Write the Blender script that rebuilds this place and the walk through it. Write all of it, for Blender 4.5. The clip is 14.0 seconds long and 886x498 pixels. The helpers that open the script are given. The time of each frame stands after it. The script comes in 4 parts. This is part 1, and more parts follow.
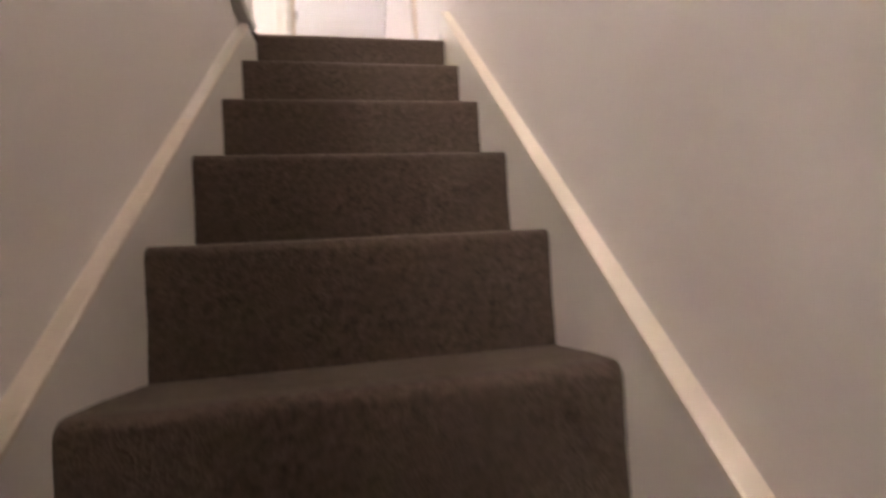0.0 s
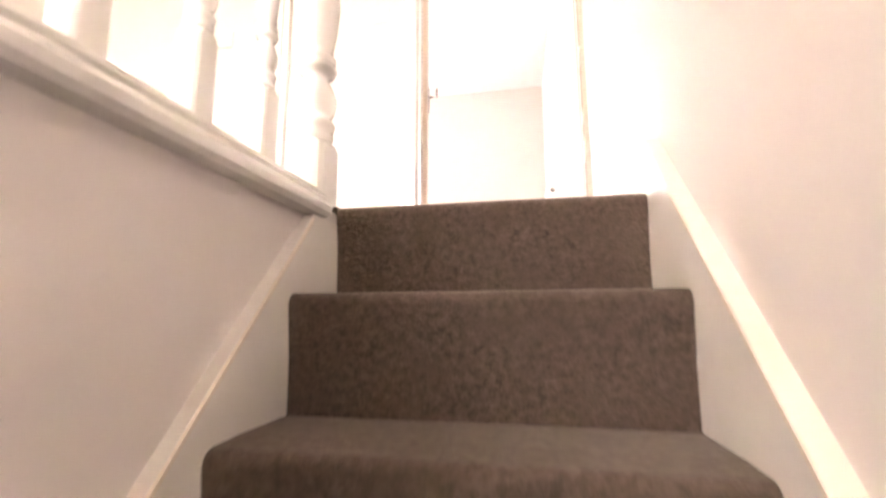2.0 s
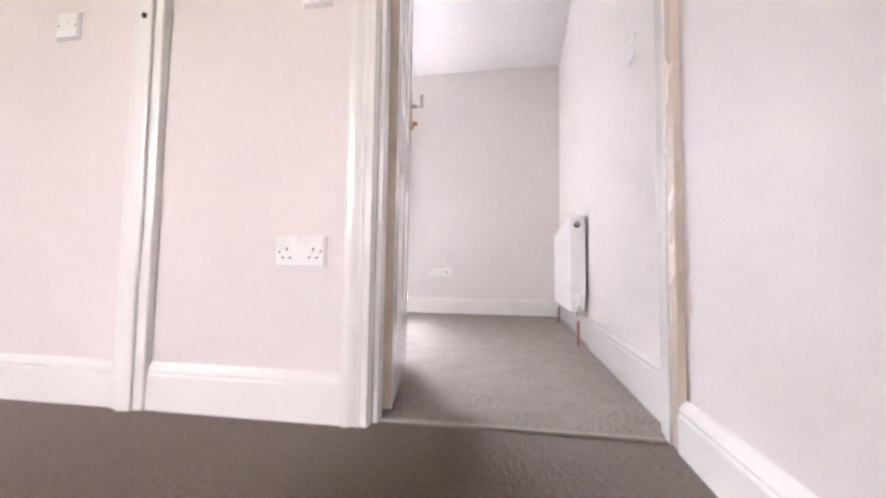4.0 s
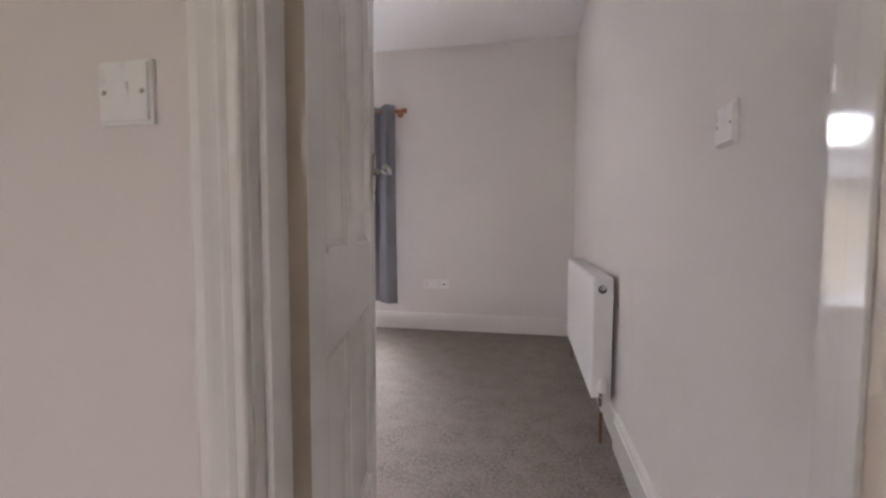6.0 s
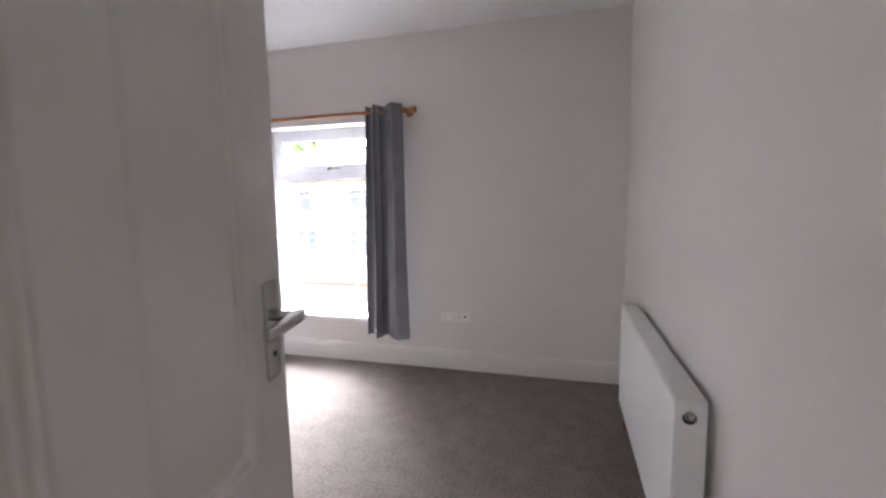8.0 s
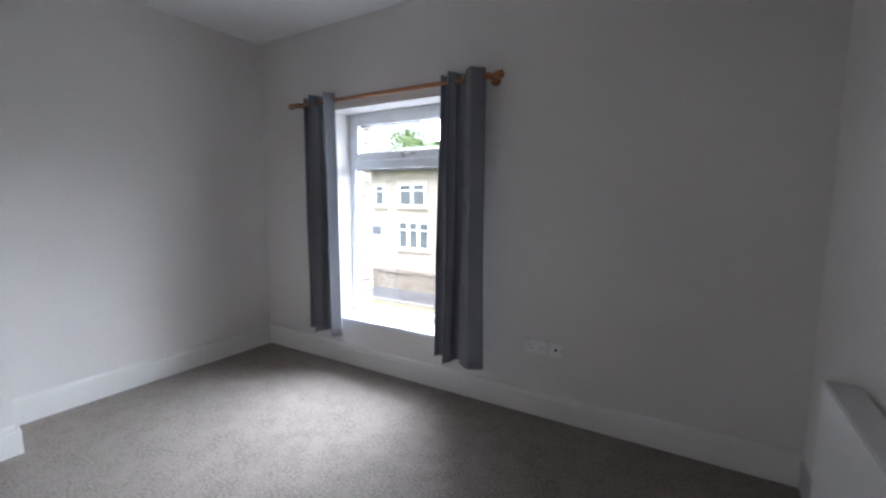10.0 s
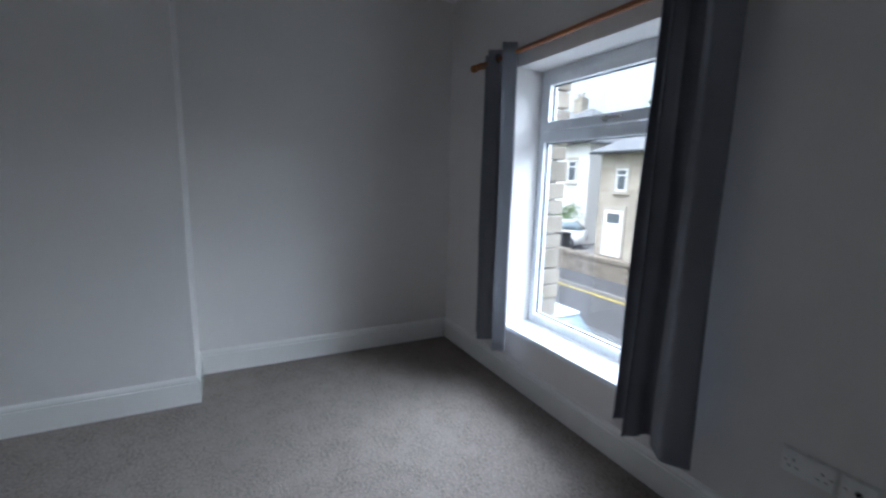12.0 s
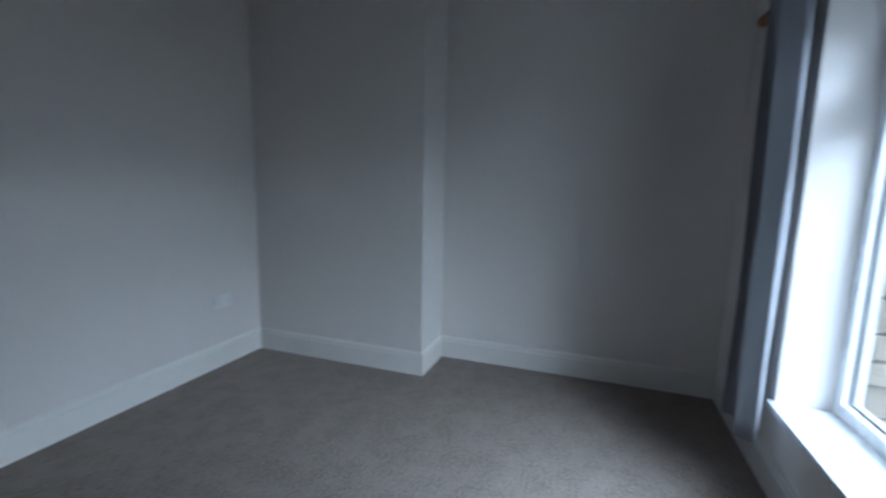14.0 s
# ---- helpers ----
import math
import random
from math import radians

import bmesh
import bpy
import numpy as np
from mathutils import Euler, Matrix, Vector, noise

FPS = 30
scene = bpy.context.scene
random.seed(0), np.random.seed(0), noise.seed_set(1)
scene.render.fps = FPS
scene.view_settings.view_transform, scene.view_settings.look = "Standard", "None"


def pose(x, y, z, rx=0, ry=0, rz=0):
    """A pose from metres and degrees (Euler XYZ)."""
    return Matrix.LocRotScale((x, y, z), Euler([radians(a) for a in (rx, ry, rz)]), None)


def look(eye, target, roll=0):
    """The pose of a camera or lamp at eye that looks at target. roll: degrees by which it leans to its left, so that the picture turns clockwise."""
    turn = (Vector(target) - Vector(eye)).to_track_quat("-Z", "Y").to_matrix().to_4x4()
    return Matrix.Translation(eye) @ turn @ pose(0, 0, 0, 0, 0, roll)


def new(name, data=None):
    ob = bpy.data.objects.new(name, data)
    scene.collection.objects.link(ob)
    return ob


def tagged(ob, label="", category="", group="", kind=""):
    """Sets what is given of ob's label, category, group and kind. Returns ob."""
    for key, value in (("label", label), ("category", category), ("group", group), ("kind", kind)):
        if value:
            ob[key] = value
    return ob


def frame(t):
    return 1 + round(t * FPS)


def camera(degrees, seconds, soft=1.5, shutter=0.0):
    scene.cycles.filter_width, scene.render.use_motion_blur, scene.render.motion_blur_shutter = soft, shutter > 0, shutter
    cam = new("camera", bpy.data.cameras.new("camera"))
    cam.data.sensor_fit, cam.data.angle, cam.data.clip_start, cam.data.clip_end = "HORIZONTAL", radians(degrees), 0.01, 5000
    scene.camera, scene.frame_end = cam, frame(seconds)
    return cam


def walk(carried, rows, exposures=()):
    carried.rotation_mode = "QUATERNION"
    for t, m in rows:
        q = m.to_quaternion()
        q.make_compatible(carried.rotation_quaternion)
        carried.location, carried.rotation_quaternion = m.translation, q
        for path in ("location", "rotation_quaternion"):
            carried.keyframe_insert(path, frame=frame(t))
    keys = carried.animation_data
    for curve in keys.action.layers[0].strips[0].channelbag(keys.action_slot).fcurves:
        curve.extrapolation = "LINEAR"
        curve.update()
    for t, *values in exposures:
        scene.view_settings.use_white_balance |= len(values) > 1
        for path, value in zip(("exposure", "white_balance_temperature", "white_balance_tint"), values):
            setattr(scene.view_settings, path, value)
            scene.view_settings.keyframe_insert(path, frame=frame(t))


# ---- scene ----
cam = camera(92.1, 14.0, 2.4, 0.5)
PATH = [
    (0, (-0.336, -1.544, -0.992), (0.018, 0.413, -0.786), -4.1),
    (0.5, (-0.292, -1.402, -0.824), (-0.374, 0.58, -0.567), -2.1),
    (1, (-0.28, -1.231, -0.606), (-0.454, 0.748, -0.376), -2.8),
    (1.5, (-0.271, -1.107, -0.424), (-0.452, 0.872, -0.204), -2.3),
    (2, (-0.258, -0.934, -0.257), (-0.618, 1.009, 0.048), -0.2),
    (2.5, (-0.293, -0.739, -0.095), (-0.664, 1.205, 0.195), -0.1),
    (3, (-0.279, -0.516, 0.083), (-0.65, 1.433, 0.334), 1.6),
    (3.5, (-0.319, -0.357, 0.228), (-0.678, 1.602, 0.416), 0.9),
    (5.8, (-0.344, 0.288, 0.946), (-0.683, 2.257, 0.863), 0.8),
    (6, (-0.35, 0.343, 0.993), (-0.73, 2.304, 0.876), 0.1),
    (6.5, (-0.384, 0.486, 1.124), (-0.716, 2.451, 0.951), 0.3),
    (7, (-0.394, 0.667, 1.228), (-0.827, 2.61, 1.035), 0.3),
    (7.5, (-0.366, 0.851, 1.335), (-0.845, 2.781, 1.119), -0.8),
    (10, (-0.404, 1.814, 1.316), (-1.434, 3.511, 1.079), 0.3),
    (10.5, (-0.466, 1.969, 1.321), (-1.672, 3.544, 1.062), -0.8),
    (11, (-0.545, 2.195, 1.304), (-1.983, 3.556, 1.018), -0.5),
    (11.5, (-0.588, 2.429, 1.279), (-2.219, 3.544, 0.971), 1.0),
    (12, (-0.665, 2.631, 1.309), (-2.419, 3.535, 0.981), 1.5),
    (12.5, (-0.699, 2.887, 1.338), (-2.614, 3.363, 1.013), -0.4),
    (13, (-0.69, 3.136, 1.326), (-2.661, 3.098, 0.987), 0.7),
    (13.5, (-0.781, 3.335, 1.247), (-2.748, 3.122, 0.958), 1.9),
    (14, (-0.801, 3.474, 1.239), (-2.668, 2.812, 0.963), 1.2),
]
EXPOSURES = [(0, 5.2, 7500, 25), (0.5, 5.45, 7600, 25), (1, 5.7, 7700, 26), (1.5, 5.9, 7800, 27), (2, 5.95, 7700, 27), (2.5, 5.55, 7000, 26), (3, 5.2, 6600, 24), (3.5, 5.15, 6400, 24), (5.8, 3.65, 6700, 22), (7.5, 3.55, 6600, 22), (10, 2.35, 5950, 13), (11, 1.95, 5850, 12), (12, 1.45, 5600, 9), (12.5, 1.3, 5550, 8), (14, 1.2, 5300, 5)]
walk(cam, [(t, look(eye, target, roll)) for t, eye, target, roll in PATH], EXPOSURES)

# ---------- world and light ----------
world = bpy.data.worlds.new("sky")
scene.world = world
world.use_nodes = True
wn = world.node_tree
sky = wn.nodes.new("ShaderNodeTexSky")
sky.sky_type, sky.sun_disc = "NISHITA", False
sky.sun_elevation, sky.sun_rotation = radians(64), radians(180)
sky.air_density, sky.dust_density, sky.ozone_density = 1.0, 6.0, 0.8
pale = wn.nodes.new("ShaderNodeHueSaturation")
pale.inputs["Saturation"].default_value, pale.inputs["Value"].default_value = 0.3, 1.3
wn.links.new(sky.outputs[0], pale.inputs["Color"])
wn.links.new(pale.outputs[0], wn.nodes["Background"].inputs[0])
wn.nodes["Background"].inputs[1].default_value = 0.135

sun = new("sun", bpy.data.lights.new("sun", "SUN"))
sun.data.energy, sun.data.angle, sun.data.color = 0.5, radians(12), (1.0, 0.96, 0.9)
sun.matrix_world = look((0, 0, 0), (0, 0.438, -0.899))


def window_light(eye, target, w, h, energy, color):
    ob = new("window_light", bpy.data.lights.new("window_light", "AREA"))
    ob.data.shape, ob.data.size, ob.data.size_y = "RECTANGLE", w, h
    ob.data.energy, ob.data.color = energy, color
    ob.matrix_world = look(eye, target)
    return ob


# daylight of the landing's own window in its south wall
window_light((-1.55, -3.43, 1.6), (-1.35, 0.9, 1.45), 1.25, 1.35, 0.6, (1.0, 0.94, 0.92))
# area lamp added over the street, boosting the sky's light into the bedroom window
window_light((-1.5, 9.0, 4.6), (-2.25, 3.0, 0.8), 10.0, 4.5, 800, (0.86, 0.93, 1.0))


# ---------- materials ----------
def ramp_mix(nt, fac, a, b):
    m = nt.nodes.new("ShaderNodeMix")
    m.data_type = "RGBA"
    nt.links.new(fac, m.inputs["Factor"])
    m.inputs["A"].default_value, m.inputs["B"].default_value = (*a, 1), (*b, 1)
    return m.outputs["Result"]


def noise_tex(nt, vec, scale, detail=3.0, rough=0.55):
    n = nt.nodes.new("ShaderNodeTexNoise")
    n.inputs["Scale"].default_value, n.inputs["Detail"].default_value, n.inputs["Roughness"].default_value = scale, detail, rough
    nt.links.new(vec, n.inputs["Vector"])
    return n.outputs["Fac"]


def contrast(nt, fac, lo, hi):
    r = nt.nodes.new("ShaderNodeMapRange")
    r.inputs["From Min"].default_value, r.inputs["From Max"].default_value = lo, hi
    nt.links.new(fac, r.inputs["Value"])
    return r.outputs["Result"]


def material(name, a, b, large=1.5, fine=60.0, rough=0.5, bump=0.1, dist=0.002, metal=0.0, rough_var=0.1, stretch=(1, 1, 1), fine_amount=0.35, spec=0.5, per_object=0.0):
    """Two colours mixed by large patches and fine grain, with grain in the relief and in the gloss."""
    m = bpy.data.materials.new(name)
    m.use_nodes = True
    nt = m.node_tree
    p = nt.nodes["Principled BSDF"]
    tc = nt.nodes.new("ShaderNodeTexCoord")
    mp = nt.nodes.new("ShaderNodeMapping")
    mp.inputs["Scale"].default_value = stretch
    nt.links.new(tc.outputs["Object"], mp.inputs["Vector"])
    big = contrast(nt, noise_tex(nt, mp.outputs[0], large), 0.3, 0.7)
    small = contrast(nt, noise_tex(nt, mp.outputs[0], fine, 4.0), 0.25, 0.75)
    mix = nt.nodes.new("ShaderNodeMix")
    mix.inputs["Factor"].default_value = fine_amount
    nt.links.new(big, mix.inputs["A"])
    nt.links.new(small, mix.inputs["B"])
    col = ramp_mix(nt, mix.outputs["Result"], a, b)
    if per_object:
        info = nt.nodes.new("ShaderNodeObjectInfo")
        hsv = nt.nodes.new("ShaderNodeHueSaturation")
        nt.links.new(contrast(nt, info.outputs["Random"], -1 / per_object + 0.5, 1 / per_object + 0.5), hsv.inputs["Value"])
        mul = nt.nodes.new("ShaderNodeMath")
        mul.operation = "MULTIPLY_ADD"
        nt.links.new(info.outputs["Random"], mul.inputs[0])
        mul.inputs[1].default_value, mul.inputs[2].default_value = per_object, 1 - per_object / 2
        nt.links.new(mul.outputs[0], hsv.inputs["Value"])
        nt.links.new(col, hsv.inputs["Color"])
        col = hsv.outputs["Color"]
    nt.links.new(col, p.inputs["Base Color"])
    rr = nt.nodes.new("ShaderNodeMapRange")
    rr.inputs["To Min"].default_value, rr.inputs["To Max"].default_value = max(0.02, rough - rough_var), min(1, rough + rough_var)
    nt.links.new(big, rr.inputs["Value"])
    nt.links.new(rr.outputs["Result"], p.inputs["Roughness"])
    p.inputs["Metallic"].default_value = metal
    p.inputs["Specular IOR Level"].default_value = spec
    if bump:
        bp = nt.nodes.new("ShaderNodeBump")
        bp.inputs["Strength"].default_value, bp.inputs["Distance"].default_value = bump, dist
        nt.links.new(small, bp.inputs["Height"])
        nt.links.new(bp.outputs[0], p.inputs["Normal"])
    return m


def carpet_material(name, a, b, c):
    """Cut pile: tufts about 4 mm across, brushed patches some decimetres wide."""
    m = bpy.data.materials.new(name)
    m.use_nodes = True
    nt = m.node_tree
    p = nt.nodes["Principled BSDF"]
    tc = nt.nodes.new("ShaderNodeTexCoord")
    tuft = nt.nodes.new("ShaderNodeTexVoronoi")
    tuft.inputs["Scale"].default_value = 190
    nt.links.new(tc.outputs["Object"], tuft.inputs["Vector"])
    fleck = contrast(nt, noise_tex(nt, tc.outputs["Object"], 75, 3.0, 0.7), 0.32, 0.68)
    patch = contrast(nt, noise_tex(nt, tc.outputs["Object"], 8.0, 5.0, 0.65), 0.40, 0.62)
    col1 = ramp_mix(nt, fleck, a, b)
    mix = nt.nodes.new("ShaderNodeMix")
    mix.data_type = "RGBA"
    mul = nt.nodes.new("ShaderNodeMath")
    mul.operation = "MULTIPLY"
    mul.inputs[1].default_value = 0.6
    nt.links.new(patch, mul.inputs[0])
    nt.links.new(mul.outputs[0], mix.inputs["Factor"])
    nt.links.new(col1, mix.inputs["A"])
    mix.inputs["B"].default_value = (*c, 1)
    nt.links.new(mix.outputs["Result"], p.inputs["Base Color"])
    p.inputs["Roughness"].default_value, p.inputs["Specular IOR Level"].default_value = 0.95, 0.15
    p.inputs["Sheen Weight"].default_value, p.inputs["Sheen Roughness"].default_value = 0.25, 0.5
    p.inputs["Sheen Tint"].default_value = (0.9, 0.8, 0.7, 1)
    add = nt.nodes.new("ShaderNodeMath")
    add.operation = "MULTIPLY_ADD"
    nt.links.new(fleck, add.inputs[0])
    add.inputs[1].default_value = 1.2
    nt.links.new(tuft.outputs["Distance"], add.inputs[2])
    bp = nt.nodes.new("ShaderNodeBump")
    bp.inputs["Strength"].default_value, bp.inputs["Distance"].default_value = 0.38, 0.003
    nt.links.new(add.outputs[0], bp.inputs["Height"])
    nt.links.new(bp.outputs[0], p.inputs["Normal"])
    return m


def glass_material():
    m = bpy.data.materials.new("glass")
    m.use_nodes = True
    p = m.node_tree.nodes["Principled BSDF"]
    p.inputs["Base Color"].default_value = (0.97, 0.99, 0.98, 1)
    p.inputs["Roughness"].default_value, p.inputs["IOR"].default_value, p.inputs["Transmission Weight"].default_value = 0.0, 1.45, 1.0
    return m


def masonry_material(name, a, b, mortar, bw, bh):
    """Coursed stone of far walls: brick pattern on the two upright axes, with relief."""
    m = bpy.data.materials.new(name)
    m.use_nodes = True
    nt = m.node_tree
    p = nt.nodes["Principled BSDF"]
    tc = nt.nodes.new("ShaderNodeTexCoord")
    sep = nt.nodes.new("ShaderNodeSeparateXYZ")
    nt.links.new(tc.outputs["Object"], sep.inputs[0])
    add = nt.nodes.new("ShaderNodeMath")
    nt.links.new(sep.outputs["X"], add.inputs[0])
    nt.links.new(sep.outputs["Y"], add.inputs[1])
    com = nt.nodes.new("ShaderNodeCombineXYZ")
    nt.links.new(add.outputs[0], com.inputs["X"])
    nt.links.new(sep.outputs["Z"], com.inputs["Y"])
    br = nt.nodes.new("ShaderNodeTexBrick")
    br.inputs["Color1"].default_value, br.inputs["Color2"].default_value, br.inputs["Mortar"].default_value = (*a, 1), (*b, 1), (*mortar, 1)
    br.inputs["Scale"].default_value, br.inputs["Brick Width"].default_value, br.inputs["Row Height"].default_value = 1, bw, bh
    br.inputs["Mortar Size"].default_value = 0.015
    nt.links.new(com.outputs[0], br.inputs["Vector"])
    stain = contrast(nt, noise_tex(nt, tc.outputs["Object"], 0.8), 0.2, 0.8)
    mix = nt.nodes.new("ShaderNodeMix")
    mix.data_type, mix.blend_type = "RGBA", "MULTIPLY"
    mix.inputs["Factor"].default_value = 0.4
    nt.links.new(br.outputs["Color"], mix.inputs["A"])
    nt.links.new(stain, mix.inputs["B"])
    nt.links.new(mix.outputs["Result"], p.inputs["Base Color"])
    p.inputs["Roughness"].default_value = 0.9
    bp = nt.nodes.new("ShaderNodeBump")
    bp.inputs["Strength"].default_value, bp.inputs["Distance"].default_value = 0.6, 0.02
    bp.invert = True
    nt.links.new(br.outputs["Fac"], bp.inputs["Height"])
    nt.links.new(bp.outputs[0], p.inputs["Normal"])
    return m


WALL = material("wall_paint", (0.74, 0.705, 0.675), (0.78, 0.745, 0.715), 1.2, 160, 0.75, 0.12, 0.001, spec=0.3)
STAIRWALL = material("stairwell_paint", (0.72, 0.67, 0.64), (0.77, 0.72, 0.69), 1.2, 160, 0.62, 0.15, 0.001, spec=0.35)
CEIL = material("ceiling_paint", (0.78, 0.77, 0.76), (0.83, 0.82, 0.81), 0.9, 120, 0.85, 0.1, 0.001, spec=0.2)
GLOSS = material("gloss_paint", (0.80, 0.78, 0.74), (0.84, 0.82, 0.79), 3, 40, 0.09, 0.06, 0.0015, rough_var=0.02)
CREAM = material("string_edge_paint", (0.78, 0.69, 0.59), (0.82, 0.74, 0.65), 3, 50, 0.35, 0.08, 0.001)
# browner than the other gloss: jamb strip and the door's hinge edge
TAN_GLOSS = material("tan_gloss_paint", (0.64, 0.54, 0.44), (0.71, 0.61, 0.51), 5, 60, 0.22, 0.08, 0.001)
SATIN = material("string_paint", (0.74, 0.70, 0.65), (0.79, 0.75, 0.70), 3, 50, 0.4, 0.08, 0.001)
PLASTIC = material("white_plastic", (0.82, 0.81, 0.79), (0.85, 0.84, 0.82), 8, 200, 0.3, 0.0)
UPVC = material("upvc", (0.84, 0.86, 0.88), (0.87, 0.88, 0.90), 4, 90, 0.28, 0.03, 0.0005)
RADPAINT = material("radiator_enamel", (0.80, 0.80, 0.79), (0.84, 0.83, 0.82), 4, 120, 0.42, 0.04, 0.0005, rough_var=0.02)
DARK = material("dark_hole", (0.02, 0.02, 0.02), (0.035, 0.035, 0.035), 10, 100, 0.7, 0.0)
CHROME = material("chrome", (0.55, 0.54, 0.52), (0.65, 0.64, 0.62), 10, 120, 0.22, 0.0, metal=1.0)
BRASS = material("worn_hinge_steel", (0.30, 0.26, 0.22), (0.42, 0.38, 0.33), 12, 150, 0.4, 0.1, 0.0005, metal=1.0)
COPPER = material("copper_pipe", (0.22, 0.10, 0.06), (0.34, 0.17, 0.10), 12, 100, 0.35, 0.1, 0.0005, metal=1.0)
PINE = material("stained_pine", (0.29, 0.105, 0.032), (0.42, 0.165, 0.058), 3, 30, 0.32, 0.08, 0.001, stretch=(0.3, 6, 6))
CURTAIN = material("grey_curtain_cloth", (0.235, 0.24, 0.265), (0.28, 0.285, 0.315), 2.5, 260, 0.85, 0.35, 0.001, spec=0.2, stretch=(1, 1, 0.5))
GASKET = material("rubber_gasket", (0.02, 0.022, 0.025), (0.04, 0.04, 0.045), 8, 90, 0.5, 0.0)
STAIRCARPET = carpet_material("stair_carpet", (0.062, 0.044, 0.034), (0.145, 0.107, 0.084), (0.100, 0.073, 0.057))
ROOMCARPET = carpet_material("bedroom_carpet", (0.095, 0.078, 0.067), (0.31, 0.263, 0.23), (0.27, 0.235, 0.21))
GLASS = glass_material()
STONE = material("sandstone", (0.22, 0.18, 0.14), (0.38, 0.32, 0.25), 6, 45, 0.9, 0.6, 0.006, per_object=0.5)
MORTAR = material("mortar", (0.36, 0.33, 0.28), (0.44, 0.41, 0.36), 4, 60, 0.95, 0.4, 0.003)
HOUSESTONE = masonry_material("coursed_sandstone", (0.40, 0.35, 0.28), (0.50, 0.45, 0.38), (0.45, 0.42, 0.37), 0.5, 0.19)
DRYSTONE = material("dry_stone", (0.13, 0.11, 0.09), (0.30, 0.26, 0.21), 4, 30, 0.95, 0.6, 0.01, per_object=0.4)
RENDERWHITE = material("white_render", (0.70, 0.69, 0.66), (0.78, 0.77, 0.75), 0.8, 30, 0.9, 0.3, 0.004)
SLATE = masonry_material("slate_roof", (0.20, 0.215, 0.24), (0.28, 0.29, 0.31), (0.13, 0.13, 0.14), 0.3, 0.22)
ASPHALT = material("asphalt", (0.05, 0.05, 0.053), (0.085, 0.085, 0.09), 0.7, 60, 0.85, 0.5, 0.004)
PAVING = material("paving", (0.15, 0.143, 0.135), (0.22, 0.21, 0.195), 0.9, 40, 0.9, 0.4, 0.004)
YELLOW = material("yellow_line", (0.50, 0.38, 0.06), (0.60, 0.47, 0.10), 3, 40, 0.8, 0.2, 0.002)
GRASS = material("grass", (0.06, 0.10, 0.025), (0.12, 0.17, 0.05), 0.4, 12, 0.95, 0.6, 0.02)
LEAF = material("leaves", (0.045, 0.09, 0.02), (0.12, 0.19, 0.05), 0.8, 8, 0.6, 0.0, per_object=0.2)
BARK = material("bark", (0.07, 0.05, 0.035), (0.13, 0.10, 0.075), 4, 30, 0.95, 0.7, 0.01)
CARBLUE = material("pale_blue_car_paint", (0.62, 0.69, 0.72), (0.66, 0.73, 0.76), 1, 200, 0.15, 0.0)
CARWHITE = material("white_car_paint", (0.76, 0.77, 0.78), (0.80, 0.81, 0.82), 1, 200, 0.15, 0.0)
# blue-grey base colour stands in for sky reflected in the car windows
CARGLASS = material("sky_toned_car_glass", (0.20, 0.26, 0.30), (0.26, 0.32, 0.36), 1, 50, 0.06, 0.0)
TYRE = material("tyre", (0.02, 0.02, 0.02), (0.035, 0.035, 0.035), 6, 80, 0.85, 0.2, 0.003)
WINDOWDARK = material("dark_window_glass", (0.05, 0.06, 0.07), (0.12, 0.14, 0.16), 0.7, 8, 0.08, 0.0)
DOORWOOD = material("brown_wood", (0.20, 0.08, 0.03), (0.28, 0.12, 0.05), 2, 30, 0.4, 0.1, 0.002)


# ---------- builders ----------
def finish(bm, name, mat, smooth=False):
    bmesh.ops.recalc_face_normals(bm, faces=bm.faces)
    me = bpy.data.meshes.new(name)
    bm.to_mesh(me)
    bm.free()
    me.materials.append(mat)
    if smooth:
        for poly in me.polygons:
            poly.use_smooth = True
    return me


def part(name, bm, mat, parent=None, label="", smooth=False):
    ob = new(name, finish(bm, name, mat, smooth))
    ob.parent = parent
    return tagged(ob, label)


def structure(name, bm, mat, label, category, smooth=False):
    return tagged(part(name, bm, mat, None, label, smooth), "", category, "", "structure")


def thing(name, m, label, category, group=""):
    ob = new(name)
    ob.empty_display_size = 0.1
    ob.matrix_basis = m
    return tagged(ob, label, category, group)


def box(bm, x0, x1, y0, y1, z0, z1, bevel=0.0, seg=2):
    vs = [bm.verts.new((x, y, z)) for x in (x0, x1) for y in (y0, y1) for z in (z0, z1)]
    fs = [bm.faces.new([vs[i] for i in f]) for f in ((0, 1, 3, 2), (4, 6, 7, 5), (0, 4, 5, 1), (2, 3, 7, 6), (0, 2, 6, 4), (1, 5, 7, 3))]
    if bevel:
        es = list({e for f in fs for e in f.edges})
        bmesh.ops.bevel(bm, geom=es, offset=bevel, segments=seg, affect="EDGES", profile=0.5)
    return bm


def boxes(*specs, bevel=0.0):
    bm = bmesh.new()
    for s in specs:
        box(bm, *s, bevel=bevel)
    return bm


def sweep(bm, profile, a, b, cap=True):
    """A closed profile (points as world-vector functions of the ends) carried from a to b: profile gives offsets as Vectors."""
    rows = [[bm.verts.new(Vector(e) + o) for o in profile] for e in (a, b)]
    n = len(profile)
    for i in range(n):
        j = (i + 1) % n
        bm.faces.new((rows[0][i], rows[0][j], rows[1][j], rows[1][i]))
    if cap:
        bm.faces.new(rows[0][::-1])
        bm.faces.new(rows[1])
    return bm


